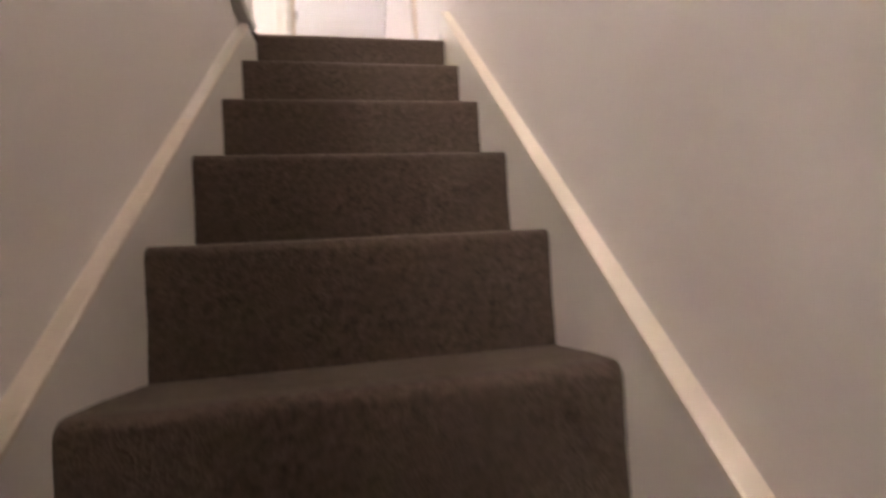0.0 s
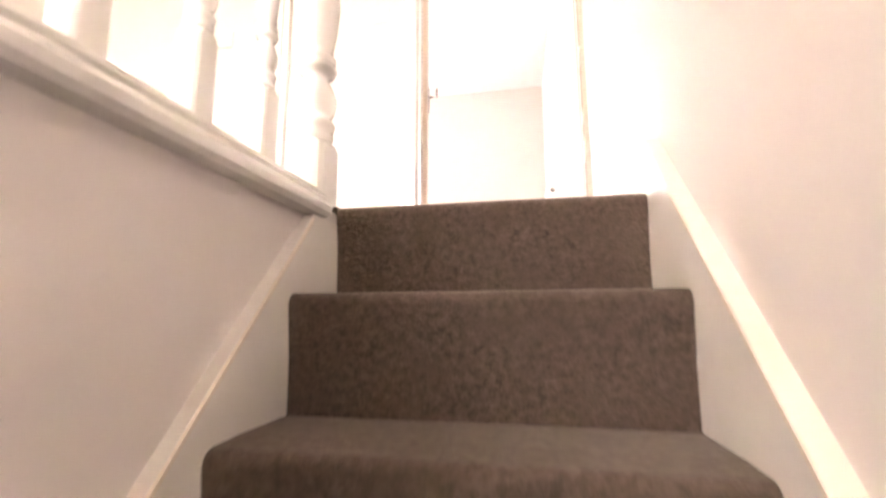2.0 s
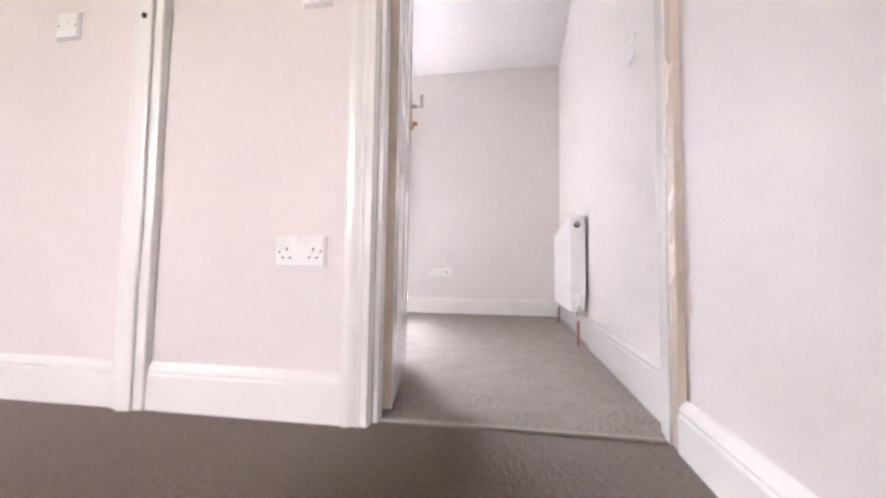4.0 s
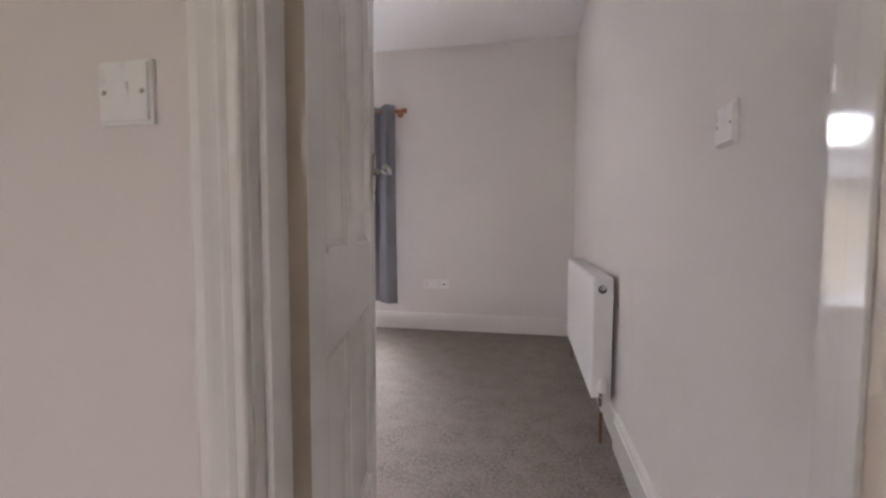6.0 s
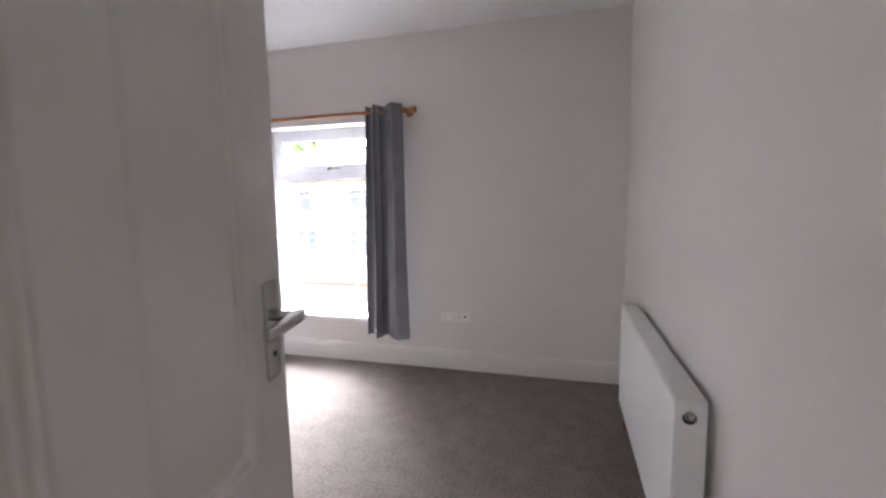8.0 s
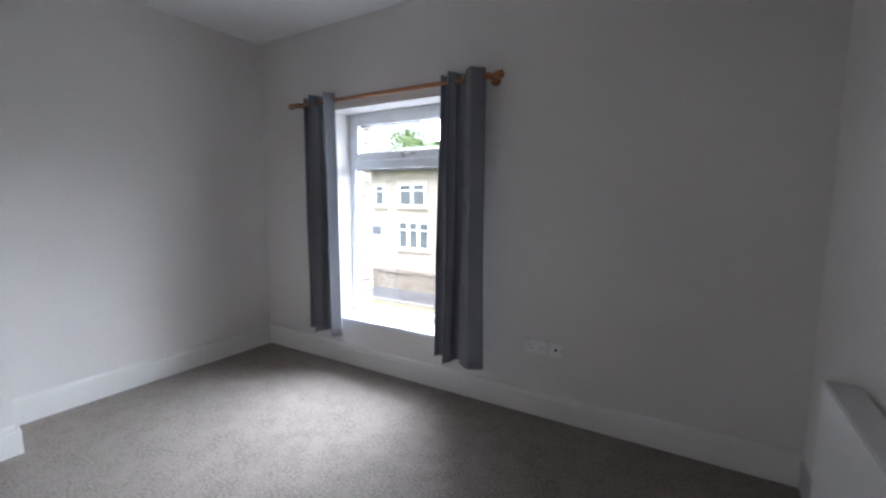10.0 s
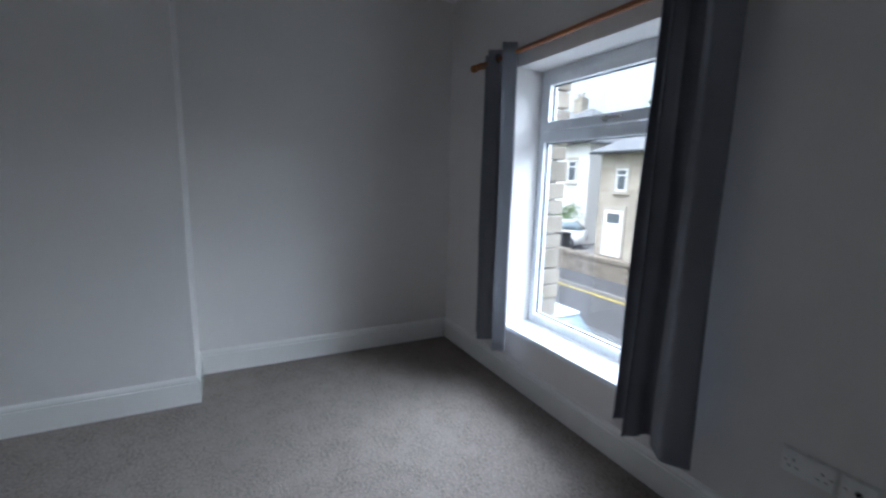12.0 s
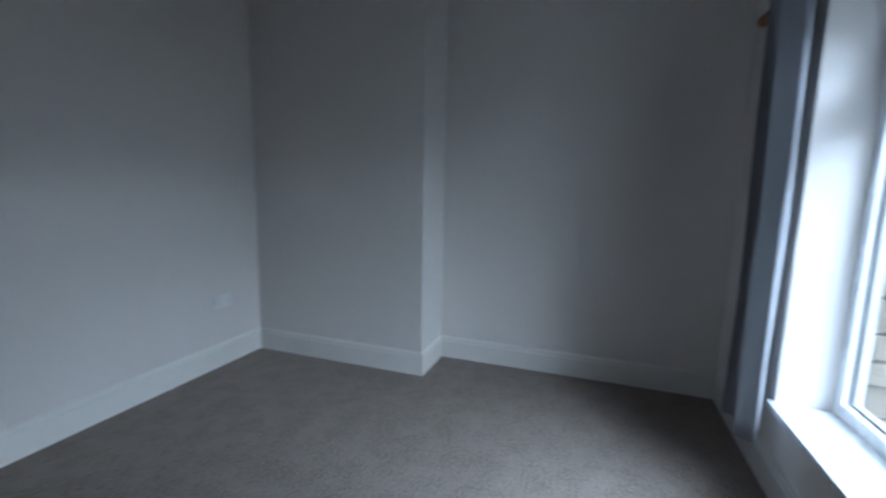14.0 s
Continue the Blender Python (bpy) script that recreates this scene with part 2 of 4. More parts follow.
def lathe(bm, profile, x=0.0, y=0.0, z=0.0, n=24, axis="z"):
    rings = []
    for h, r in profile:
        ring = []
        for k in range(n):
            a = 2 * math.pi * k / n
            c, s = r * math.cos(a), r * math.sin(a)
            co = (x + c, y + s, z + h) if axis == "z" else ((x + h, y + c, z + s) if axis == "x" else (x + c, y + h, z + s))
            ring.append(bm.verts.new(co))
        rings.append(ring)
    for p, q in zip(rings, rings[1:]):
        for k in range(n):
            bm.faces.new((p[k], p[(k + 1) % n], q[(k + 1) % n], q[k]))
    bm.faces.new(rings[0][::-1])
    bm.faces.new(rings[-1])
    return bm


def skirting(name, a, b, inward, height, label, thick=0.018, mat=None):
    """Moulded skirting board from a to b on the floor, with its face towards inward; an ogee bead runs along the top."""
    w = Vector((inward[0], inward[1], 0)).normalized()
    h = height
    prof = [(0, 0), (thick, 0), (thick, h - 0.034), (thick * 0.72, h - 0.030), (thick * 0.85, h - 0.022), (thick * 0.6, h - 0.010), (thick * 0.25, h - 0.003), (0, h)]
    bm = bmesh.new()
    sweep(bm, [w * d + Vector((0, 0, z)) for d, z in prof], a, b)
    return structure(name, bm, mat or GLOSS, label, "skirting board")


# ---------- plan (metres; landing floor at 0) ----------
CEILING = 2.595
RISE, GO, STEPS = 0.222, 0.197, 13
SXL, SXR = -0.712, 0.035       # stair side walls
EAST = 0.062                  # bedroom east wall
NORTH = 4.24                  # window wall, inner face
OUT = 4.60                    # window wall, outer face
WX0, WX1, WZ0, WZ1 = -2.875, -1.70, 0.355, 1.972   # window opening
LOW = -RISE * STEPS           # hall floor below
DOORWALL, DOORBACK = 0.85, 0.945

# floors
bm = boxes((-2.6, SXR, 0.05, 0.90, -0.16, -0.012), (-2.6, -0.80, -3.3, 0.0, -0.16, -0.012))
structure("floor_landing", bm, STAIRCARPET, "landing floor deck under brown fitted carpet", "floor")
bm = bmesh.new()
box(bm, -3.85, EAST + 0.1, 0.90, OUT - 0.05, -0.20, 0.0)
structure("floor_bedroom", bm, ROOMCARPET, "bedroom floor with grey-beige cut-pile fitted carpet", "carpet")
structure("floor_hall", boxes((SXL - 0.1, SXR + 0.1, -3.4, 0.0, LOW - 0.15, LOW)), STAIRCARPET, "hall floor at the foot of the stairs", "floor")
# landing carpet with a rolled front edge over the top riser
bm = bmesh.new()
prof = [(0.90, -0.011), (0.90, 0.0)] + [(0.022 - 0.024 * math.sin(a), -0.024 + 0.024 * math.cos(a)) for a in [k * math.pi / 2 / 6 for k in range(7)]]
prof += [(-0.001, -0.040), (0.005, -0.075), (0.010, -0.12), (0.013, -RISE), (0.03, -RISE), (0.03, -0.011)]
sweep(bm, [Vector((0, y, z)) for y, z in prof], (SXL + 0.024, 0, 0), (SXR - 0.029, 0, 0))
sweep(bm, [Vector((0, y, z)) for y, z in ((0.90, -0.011), (0.90, 0), (0.0, 0), (0.0, -0.011))], (-2.6, 0, 0), (SXL + 0.024, 0, 0))
sweep(bm, [Vector((0, y, z)) for y, z in ((0.90, -0.011), (0.90, 0), (0.024, 0), (0.024, -0.011))], (SXR - 0.029, 0, 0), (SXR, 0, 0))
box(bm, -2.6, -0.80, -3.3, 0.0, -0.011, 0.0)
structure("carpet_landing", bm, STAIRCARPET, "brown cut-pile landing carpet rolled over the top riser", "carpet")

# stairs
stairs = tagged(new("staircase"), "steep straight stairs fitted with dark brown carpet", "stairs", "", "structure")
for i in range(1, STEPS):
    y0, z0 = -GO * i, -RISE * i + 0.007
    bm = bmesh.new()
    r = 0.021
    prof = [(y0 + GO + 0.03, z0 - 0.03), (y0 + GO + 0.03, z0), (y0 + 0.08, z0 + 0.002)]
    prof += [(y0 + r - r * math.sin(a), z0 - r + r * math.cos(a)) for a in [k * math.pi / 2 / 7 for k in range(8)]]
    prof += [(y0 + 0.001, z0 - 0.040), (y0 + 0.005, z0 - 0.075), (y0 + 0.010, z0 - 0.12), (y0 + 0.013, z0 - RISE), (y0 + 0.05, z0 - RISE)]
    sweep(bm, [Vector((0, y, z)) for y, z in prof], (SXL + 0.024, 0, 0), (SXR - 0.029, 0, 0))
    part("step", bm, STAIRCARPET, stairs)
# strings: boards along both walls with a cream top edge
for side, xw, xi, off in (("left", SXL, SXL + 0.024, 0.066), ("right", SXR, SXR - 0.029, 0.100)):
    k = RISE / GO
    ytop = -0.10 if side == "left" else 0.0
    y1 = -GO * STEPS
    bm = bmesh.new()
    prof = [(ytop, k * ytop + off), (y1, k * y1 + off), (y1, LOW), (y1 + 0.25, LOW), (ytop, -RISE - 0.1)]
    if side == "left":
        prof = [(0.03, -0.045), (-0.115, -0.045)] + prof[1:]
        prof[-1] = (0.03, -RISE - 0.1)
    else:
        prof = [(0.036, k * ytop + off)] + prof
        prof[-1] = (0.036, -RISE - 0.1)
    sweep(bm, [Vector((0, y, z)) for y, z in prof], (xw, 0, 0), (xi, 0, 0))
    s = structure("stair_string_" + side, bm, SATIN, "off-white painted stair string board along the wall", "stair string")
    bm = bmesh.new()
    lo, hi = (xw, xi + 0.003) if side == "left" else (xi - 0.003, xw)
    if side == "left":
        ytop = -0.118
    sweep(bm, [Vector((x, 0, z)) for x, z in ((lo, 0.002), (hi, 0.002), (hi, 0.012), (hi - 0.003 if side == "left" else hi, 0.015), (lo if side == "left" else lo + 0.003, 0.015), (lo, 0.012))],
          (0, ytop, k * ytop + off), (0, y1, k * y1 + off))
    part("string_capping", bm, CREAM, s, "cream painted top edge")

# stair walls
structure("wall_stair_east", boxes((SXR, SXR + 0.1, -3.4, DOORBACK, LOW - 0.1, CEILING)), STAIRWALL, "off-white painted plaster wall beside the stairs", "wall")
structure("wall_stair_west", boxes((SXL - 0.1, SXL, -3.3, 0.84, LOW - 0.1, -0.0115)), STAIRWALL, "off-white painted plaster wall under the banister", "wall")
LX0, LX1, LZ0, LZ1 = -2.2, -0.9, 0.9, 2.3
bm = boxes((-2.7, LX0, -3.4, -3.3, LOW - 0.1, CEILING), (LX1, SXR, -3.4, -3.3, LOW - 0.1, CEILING), (LX0, LX1, -3.4, -3.3, LOW - 0.1, LZ0), (LX0, LX1, -3.4, -3.3, LZ1, CEILING))
structure("wall_south", bm, STAIRWALL, "plain painted wall behind the stairs with a window", "wall")
structure("wall_landing_west", boxes((-2.7, -2.6, -3.3, DOORBACK, -0.2, CEILING)), STAIRWALL, "plain painted landing wall", "wall")
bm = boxes((LX0, LX0 + 0.06, -3.38, -3.33, LZ0, LZ1), (LX1 - 0.06, LX1, -3.38, -3.33, LZ0, LZ1), (LX0 + 0.06, LX1 - 0.06, -3.38, -3.33, LZ0, LZ0 + 0.06), (LX0 + 0.06, LX1 - 0.06, -3.38, -3.33, LZ1 - 0.06, LZ1),
           (-1.58, -1.52, -3.38, -3.33, LZ0 + 0.06, LZ1 - 0.06), (LX0 + 0.06, -1.58, -3.38, -3.33, 1.78, 1.83), (-1.52, LX1 - 0.06, -3.38, -3.33, 1.78, 1.83))
structure("window_2", bm, UPVC, "white landing window frame", "window")
# wall between landing and bedroom, with the doorway
DX0, DX1, DZ = -0.708, 0.020, 2.03
bm = boxes((-2.7, DX0 - 0.03, DOORWALL, DOORBACK, -0.2, CEILING), (DX0 - 0.03, SXR, DOORWALL, DOORBACK, DZ + 0.03, CEILING))
structure("wall_landing_north", bm, STAIRWALL, "white painted wall between landing and bedroom", "wall")
bm = bmesh.new()
sweep(bm, [Vector((-0.79, DOORBACK + 0.002, 0)), Vector((-0.79, 1.095, 0)), Vector((-3.86, 1.095, 0)), Vector((-3.86, DOORBACK + 0.002, 0))], (0, 0, -0.1), (0, 0, CEILING))
structure("wall_bedroom_south", bm, WALL, "off-white painted bedroom wall beside the door", "wall")
structure("wall_bedroom_east", boxes((EAST, EAST + 0.12, DOORBACK, OUT, -0.2, CEILING), (DX1 + 0.046, EAST, DOORBACK - 0.0, 0.951, DZ + 0.03, CEILING)), WALL, "off-white painted bedroom wall behind the radiator", "wall")
structure("wall_bedroom_over_door", boxes((-0.79, SXR + 0.003, DOORBACK + 0.002, 0.962, DZ + 0.09, CEILING)), WALL, "off-white wall over the bedroom door", "wall")
structure("wall_bedroom_west", boxes((-3.86, -3.71, 2.44, OUT, -0.2, CEILING)), WALL, "off-white painted alcove wall", "wall")
structure("chimney_breast", boxes((-3.86, -3.332, 1.06, 2.44, -0.2, CEILING)), WALL, "projecting off-white painted chimney breast", "wall")
bm = boxes((-3.86, WX0, NORTH, OUT, -0.25, CEILING), (WX1, EAST + 0.12, NORTH, OUT, -0.25, CEILING), (WX0, WX1, NORTH, OUT, -0.25, WZ0), (WX0, WX1, NORTH, OUT, WZ1, CEILING))
wall_north = structure("wall_north", bm, WALL, "off-white painted bedroom wall with the window", "wall")
structure("ceiling_bedroom", boxes((-3.86, EAST + 0.12, DOORBACK + 0.002, OUT, CEILING, CEILING + 0.12)), CEIL, "plain white bedroom ceiling", "ceiling")
structure("ceiling_landing", boxes((-2.7, SXR + 0.1, -3.4, DOORBACK, CEILING, CEILING + 0.12)), CEIL, "plain white landing ceiling", "ceiling")

# skirting boards
SK = 0.158
skirting("baseboard_north", (-3.71, NORTH, 0), (EAST, NORTH, 0), (0, -1), SK, "white gloss skirting under the window")
skirting("baseboard_west", (-3.71, 2.44, 0), (-3.71, NORTH - 0.018, 0), (1, 0), SK, "white gloss skirting in the alcove")
skirting("baseboard_chimney_side", (-3.692, 2.44, 0), (-3.314, 2.44, 0), (0, 1), SK, "white gloss skirting on the chimney return")
skirting("baseboard_chimney", (-3.332, 1.113, 0), (-3.332, 2.44, 0), (1, 0), SK, "white gloss skirting on the chimney breast")
skirting("baseboard_south", (-0.79, 1.095, 0), (-3.332, 1.095, 0), (0, 1), SK, "white gloss skirting beside the door")
skirting("baseboard_east", (EAST, 0.969, 0), (EAST, 2.30, 0), (-1, 0), SK, "white gloss skirting on the radiator wall", 0.022)
structure("baseboard_behind_radiator", boxes((EAST - 0.010, EAST, 2.304, NORTH - 0.018, 0, SK - 0.02), bevel=0.002), GLOSS, "plain white skirting behind the radiator", "skirting board")
SL = 0.130
skirting("baseboard_landing", (-1.358, DOORWALL, 0), (-0.778, DOORWALL, 0), (0, -1), SL, "white gloss skirting on the landing")
skirting("baseboard_landing_west", (-2.6, DOORWALL, 0), (-1.462, DOORWALL, 0), (0, -1), SL, "white gloss skirting on the landing")
skirting("baseboard_landing_east", (SXR, 0.036, 0), (SXR, 0.834, 0), (-1, 0), 0.116, "white gloss skirting at the head of the stairs", 0.02)

# door lining, architraves
lining = structure("door_1_lining", boxes((DX0 - 0.03, DX0, DOORWALL, 0.944, 0, DZ + 0.03), (DX1, SXR + 0.02, 0.846, 0.968, 0, DZ + 0.03), (DX0, DX1, DOORWALL, DOORBACK, DZ, DZ + 0.03), bevel=0.002),
                   GLOSS, "white gloss door lining", "door frame")
part("door_stop", boxes((DX0, DX0 + 0.012, 0.872, 0.914, 0, DZ), (DX1 - 0.008, DX1, 0.881, 0.915, 0, DZ), (DX0 + 0.012, DX1 - 0.012, 0.862, 0.903, DZ - 0.012, DZ), bevel=0.0015), GLOSS, lining)
part("jamb_edge", boxes((DX1 - 0.003, SXR + 0.001, 0.834, 0.8805, 0, DZ), bevel=0.003), TAN_GLOSS, lining, "tan gloss paint on the jamb")
part("strike_plate", boxes((DX1 - 0.0025, DX1 - 0.0002, 0.957, 0.966, 1.155, 1.19), bevel=0.0005), CHROME, lining, "steel strike plate")
ARCH = [(0, 0), (0.0, 0.012), (0.004, 0.015), (0.018, 0.015), (0.022, 0.012), (0.030, 0.017), (0.036, 0.017), (0.040, 0.013), (0.050, 0.019), (0.058, 0.023), (0.072, 0.024), (0.080, 0.020), (0.082, 0.0)]
bm = bmesh.new()
sweep(bm, [Vector((DX0 - 0.003 - u * 0.87, -v, 0)) for u, v in ARCH], (0, DOORWALL, 0), (0, DOORWALL, DZ + 0.08))
part("architrave", bm, GLOSS, lining, "reeded white gloss architrave")
bm = bmesh.new()
sweep(bm, [Vector((0, -v, DZ + 0.006 + u)) for u, v in ARCH], (DX0 - 0.005, DOORWALL, 0), (DX1 + 0.03, DOORWALL, 0))
part("architrave", bm, GLOSS, lining, "reeded white gloss architrave")
bm = bmesh.new()
sweep(bm, [Vector((DX0 - 0.034 - u * 0.55, v, 0)) for u, v in ARCH], (0, DOORBACK + 0.003, 0), (0, DOORBACK + 0.003, DZ + 0.06))
part("architrave", bm, GLOSS, lining)
structure("threshold_strip", boxes((DX0, DX1, 0.888, 0.912, -0.004, 0.005), bevel=0.002), BRASS, "thin metal strip between landing and bedroom carpets", "threshold strip")
# boxed pilaster on the landing wall
bm = boxes((-1.462, -1.358, DOORWALL - 0.030, DOORWALL, 0, CEILING), bevel=0.004)
box(bm, -1.435, -1.385, DOORWALL - 0.043, DOORWALL - 0.030, 0, CEILING, 0.004)
pil = structure("trim_pilaster", bm, GLOSS, "white gloss boxed upright on the landing wall", "trim")
part("screw_hole", lathe(bmesh.new(), [(0, 0.008), (-0.004, 0.008), (-0.006, 0.005)], -1.41, DOORWALL - 0.043, 1.13, 14, "y"), DARK, pil, "dark screw hole")

# ---------- banister ----------
NX, NY = -0.750, -0.012
TURN = [(0.165, 0.034), (0.172, 0.040), (0.182, 0.041), (0.188, 0.036), (0.194, 0.041), (0.206, 0.044), (0.214, 0.040), (0.220, 0.034), (0.228, 0.036), (0.240, 0.042), (0.256, 0.046), (0.272, 0.045), (0.290, 0.038),
        (0.306, 0.030), (0.318, 0.027), (0.326, 0.030), (0.331, 0.040), (0.340, 0.044), (0.348, 0.040), (0.352, 0.037), (0.358, 0.041), (0.366, 0.041), (0.372, 0.035), (0.390, 0.034), (0.43, 0.041), (0.50, 0.046),
        (0.58, 0.042), (0.66, 0.034), (0.72, 0.030), (0.74, 0.042), (0.755, 0.042), (0.77, 0.034), (0.79, 0.034)]
# the slim balusters have a taller foot and closer rings than the newel
SLIM = [(0.187 + (h - 0.165) * 0.65 if h <= 0.372 else 0.3216 + (h - 0.372) * 1.26, r * 0.52) for h, r in TURN]
TURN = [(0.160 + (h - 0.165) * 1.1, r * 1.12) for h, r in TURN]
banister = thing("banister", pose(0, 0, 0), "white gloss painted turned banister along the landing edge", "banister")


def square_block(bm, h0, h1, w, chamfer):
    """Square length of a post with rounded corners and dished shoulders at both ends."""
    c = w * 0.10
    def ring(z, s, cc):
        return [bm.verts.new((x, y, z)) for x, y in ((-s + cc, -s), (s - cc, -s), (s, -s + cc), (s, s - cc), (s - cc, s), (-s + cc, s), (-s, s - cc), (-s, -s + cc))]
    half = w / 2
    rows = [ring(h0, half * (0.72 if chamfer else 1), c * (3 if chamfer else 1)), ring(h0 + (0.02 if chamfer else 0.001), half, c), ring(h1 - 0.02, half, c), ring(h1 - 0.008, half * 0.93, c * 2), ring(h1, half * 0.72, c * 3)]
    for a, b in zip(rows, rows[1:]):
        for k in range(8):
            bm.faces.new((a[k], a[(k + 1) % 8], b[(k + 1) % 8], b[k]))
    bm.faces.new(rows[0][::-1])
    bm.faces.new(rows[-1])


def post(name, x, y, width, base, foot, turn, top):
    bm = bmesh.new()
    square_block(bm, base, foot, width, False)
    p = part(name, bm, GLOSS, banister)
    p.location = (x, y, 0)
    bm = lathe(bmesh.new(), turn, n=28)
    part("turned_shaft", bm, GLOSS, p, "", True)
    bm = bmesh.new()
    square_block(bm, 0.842, top, width, True)
    part("top_block", bm, GLOSS, p)
    return p


newel = post("newel_post", NX, NY, 0.094, -0.045, 0.165, TURN, 1.13)
part("newel_cap", lathe(bmesh.new(), [(1.128, 0.03), (1.134, 0.055), (1.15, 0.055), (1.16, 0.04), (1.18, 0.044), (1.20, 0.036), (1.21, 0.012)], n=24), GLOSS, newel, "", True)
for i in range(17):
    post("baluster", NX, -0.224 - 0.174 * i, 0.044, 0.020, 0.192, SLIM, 1.01)
bm = bmesh.new()
sweep(bm, [Vector((x, 0, z)) for x, z in ((-0.030, 1.01), (0.030, 1.01), (0.034, 1.025), (0.030, 1.05), (0.016, 1.065), (-0.016, 1.065), (-0.030, 1.05), (-0.034, 1.025))], (NX, NY - 0.046, 0), (NX, -3.298, 0))
part("handrail", bm, GLOSS, banister)
bm = bmesh.new()
CAP = [(-0.80, -0.010), (-0.80, 0.014), (-0.796, 0.018), (-0.765, 0.020), (-0.700, 0.020), (-0.690, 0.016), (-0.686, 0.006), (-0.690, -0.002), (-0.678, -0.008), (-0.672, -0.018), (-0.674, -0.032), (-0.682, -0.040), (-0.7115, -0.042), (-0.7115, -0.010)]
sweep(bm, [Vector((x, 0, z)) for x, z in CAP], (0, -0.0595, 0), (0, -3.298, 0))
part("base_rail", bm, GLOSS, banister, "moulded white base rail")

# ---------- bedroom door ----------
OPEN = 102.0
door = thing("door_1", pose(-0.7185, 0.947, 0, 0, 0, OPEN), "open white gloss four-panel bedroom door", "door")
DW, DT, DH = 0.735, 0.038, 2.01
# local: x along the width from the hinge, y 0 at the bedroom face, -DT at the landing face
bm = bmesh.new()
st, mr = 0.105, 0.95
box(bm, 0, st, -DT, 0, 0.012, DH, 0.002)
box(bm, DW - st, DW, -DT, 0, 0.012, DH, 0.002)
box(bm, DW / 2 - 0.05, DW / 2 + 0.05, -DT, 0, 0.212, DH - 0.112, 0.002)
for z0, z1 in ((0.012, 0.215), (0.75, 0.94), (DH - 0.115, DH)):
    box(bm, st, DW - st, -DT, 0, z0, z1, 0.002)
part("door_frame", bm, GLOSS, door)
part("hinge_edge", boxes((-0.0015, 0.0005, -DT + 0.001, -0.001, 0.013, DH - 0.001)), TAN_GLOSS, door, "tan paint on the hinge edge")
for x0, x1 in ((st, DW / 2 - 0.05), (DW / 2 + 0.05, DW - st)):
    for z0, z1 in ((0.215, 0.75), (0.94, DH - 0.115)):
        pn = part("panel", boxes((x0 - 0.004, x1 + 0.004, -DT + 0.013, -0.013, z0 - 0.004, z1 + 0.004)), GLOSS, door)
        bm = bmesh.new()
        for ys, d in ((-DT + 0.013, -1), (-0.013, 1)):
            pr = [(0, 0), (0.024, 0), (0.020, 0.004), (0.014, 0.005), (0.008, 0.011), (0.0, 0.012)]
            sweep(bm, [Vector((u, d * v, 0)) for u, v in pr], (x0, ys, z0), (x0, ys, z1))
            sweep(bm, [Vector((-u, d * v, 0)) for u, v in pr], (x1, ys, z0), (x1, ys, z1))
            sweep(bm, [Vector((0, d * v, u)) for u, v in pr], (x0 + 0.024, ys, z0), (x1 - 0.024, ys, z0))
            sweep(bm, [Vector((0, d * v, -u)) for u, v in pr], (x0 + 0.024, ys, z1), (x1 - 0.024, ys, z1))
        part("panel_moulding", bm, GLOSS, pn)
HZ = 1.155
for d, y0 in ((-1, -DT), (1, 0.0)):
    bm = bmesh.new()
    ya, yb = sorted((y0, y0 + d * 0.007))
    box(bm, DW - 0.072, DW - 0.032, ya, yb, HZ - 0.105, HZ + 0.055, 0.002)
    h = part("door_handle", bm, CHROME, door, "brushed steel lever handle on a backplate")
    bm = bmesh.new()
    lathe(bm, [(0, 0.010), (d * 0.012, 0.010), (d * 0.014, 0.007), (d * 0.05, 0.007)], DW - 0.052, y0 + d * 0.006, HZ, 16, "y")
    box(bm, DW - 0.165, DW - 0.043, min(y0 + d * 0.045, y0 + d * 0.060), max(y0 + d * 0.045, y0 + d * 0.060), HZ - 0.009, HZ + 0.009, 0.004)
    part("lever", bm, CHROME, h)
    part("keyhole", lathe(bmesh.new(), [(0, 0.005), (d * 0.0015, 0.005)], DW - 0.052, y0 + d * 0.0068, HZ - 0.065, 12, "y"), DARK, h)
for z in (0.19, 1.0, 1.78):
    bm = boxes((-0.003, 0.028, -0.002, 0.001, z, z + 0.10), bevel=0.0005)
    lathe(bm, [(0, 0.005), (0.10, 0.005)], -0.003, 0.004, z, 12)
    part("hinge", bm, BRASS, door, "old painted steel hinge")

# ---------- electrical fittings ----------


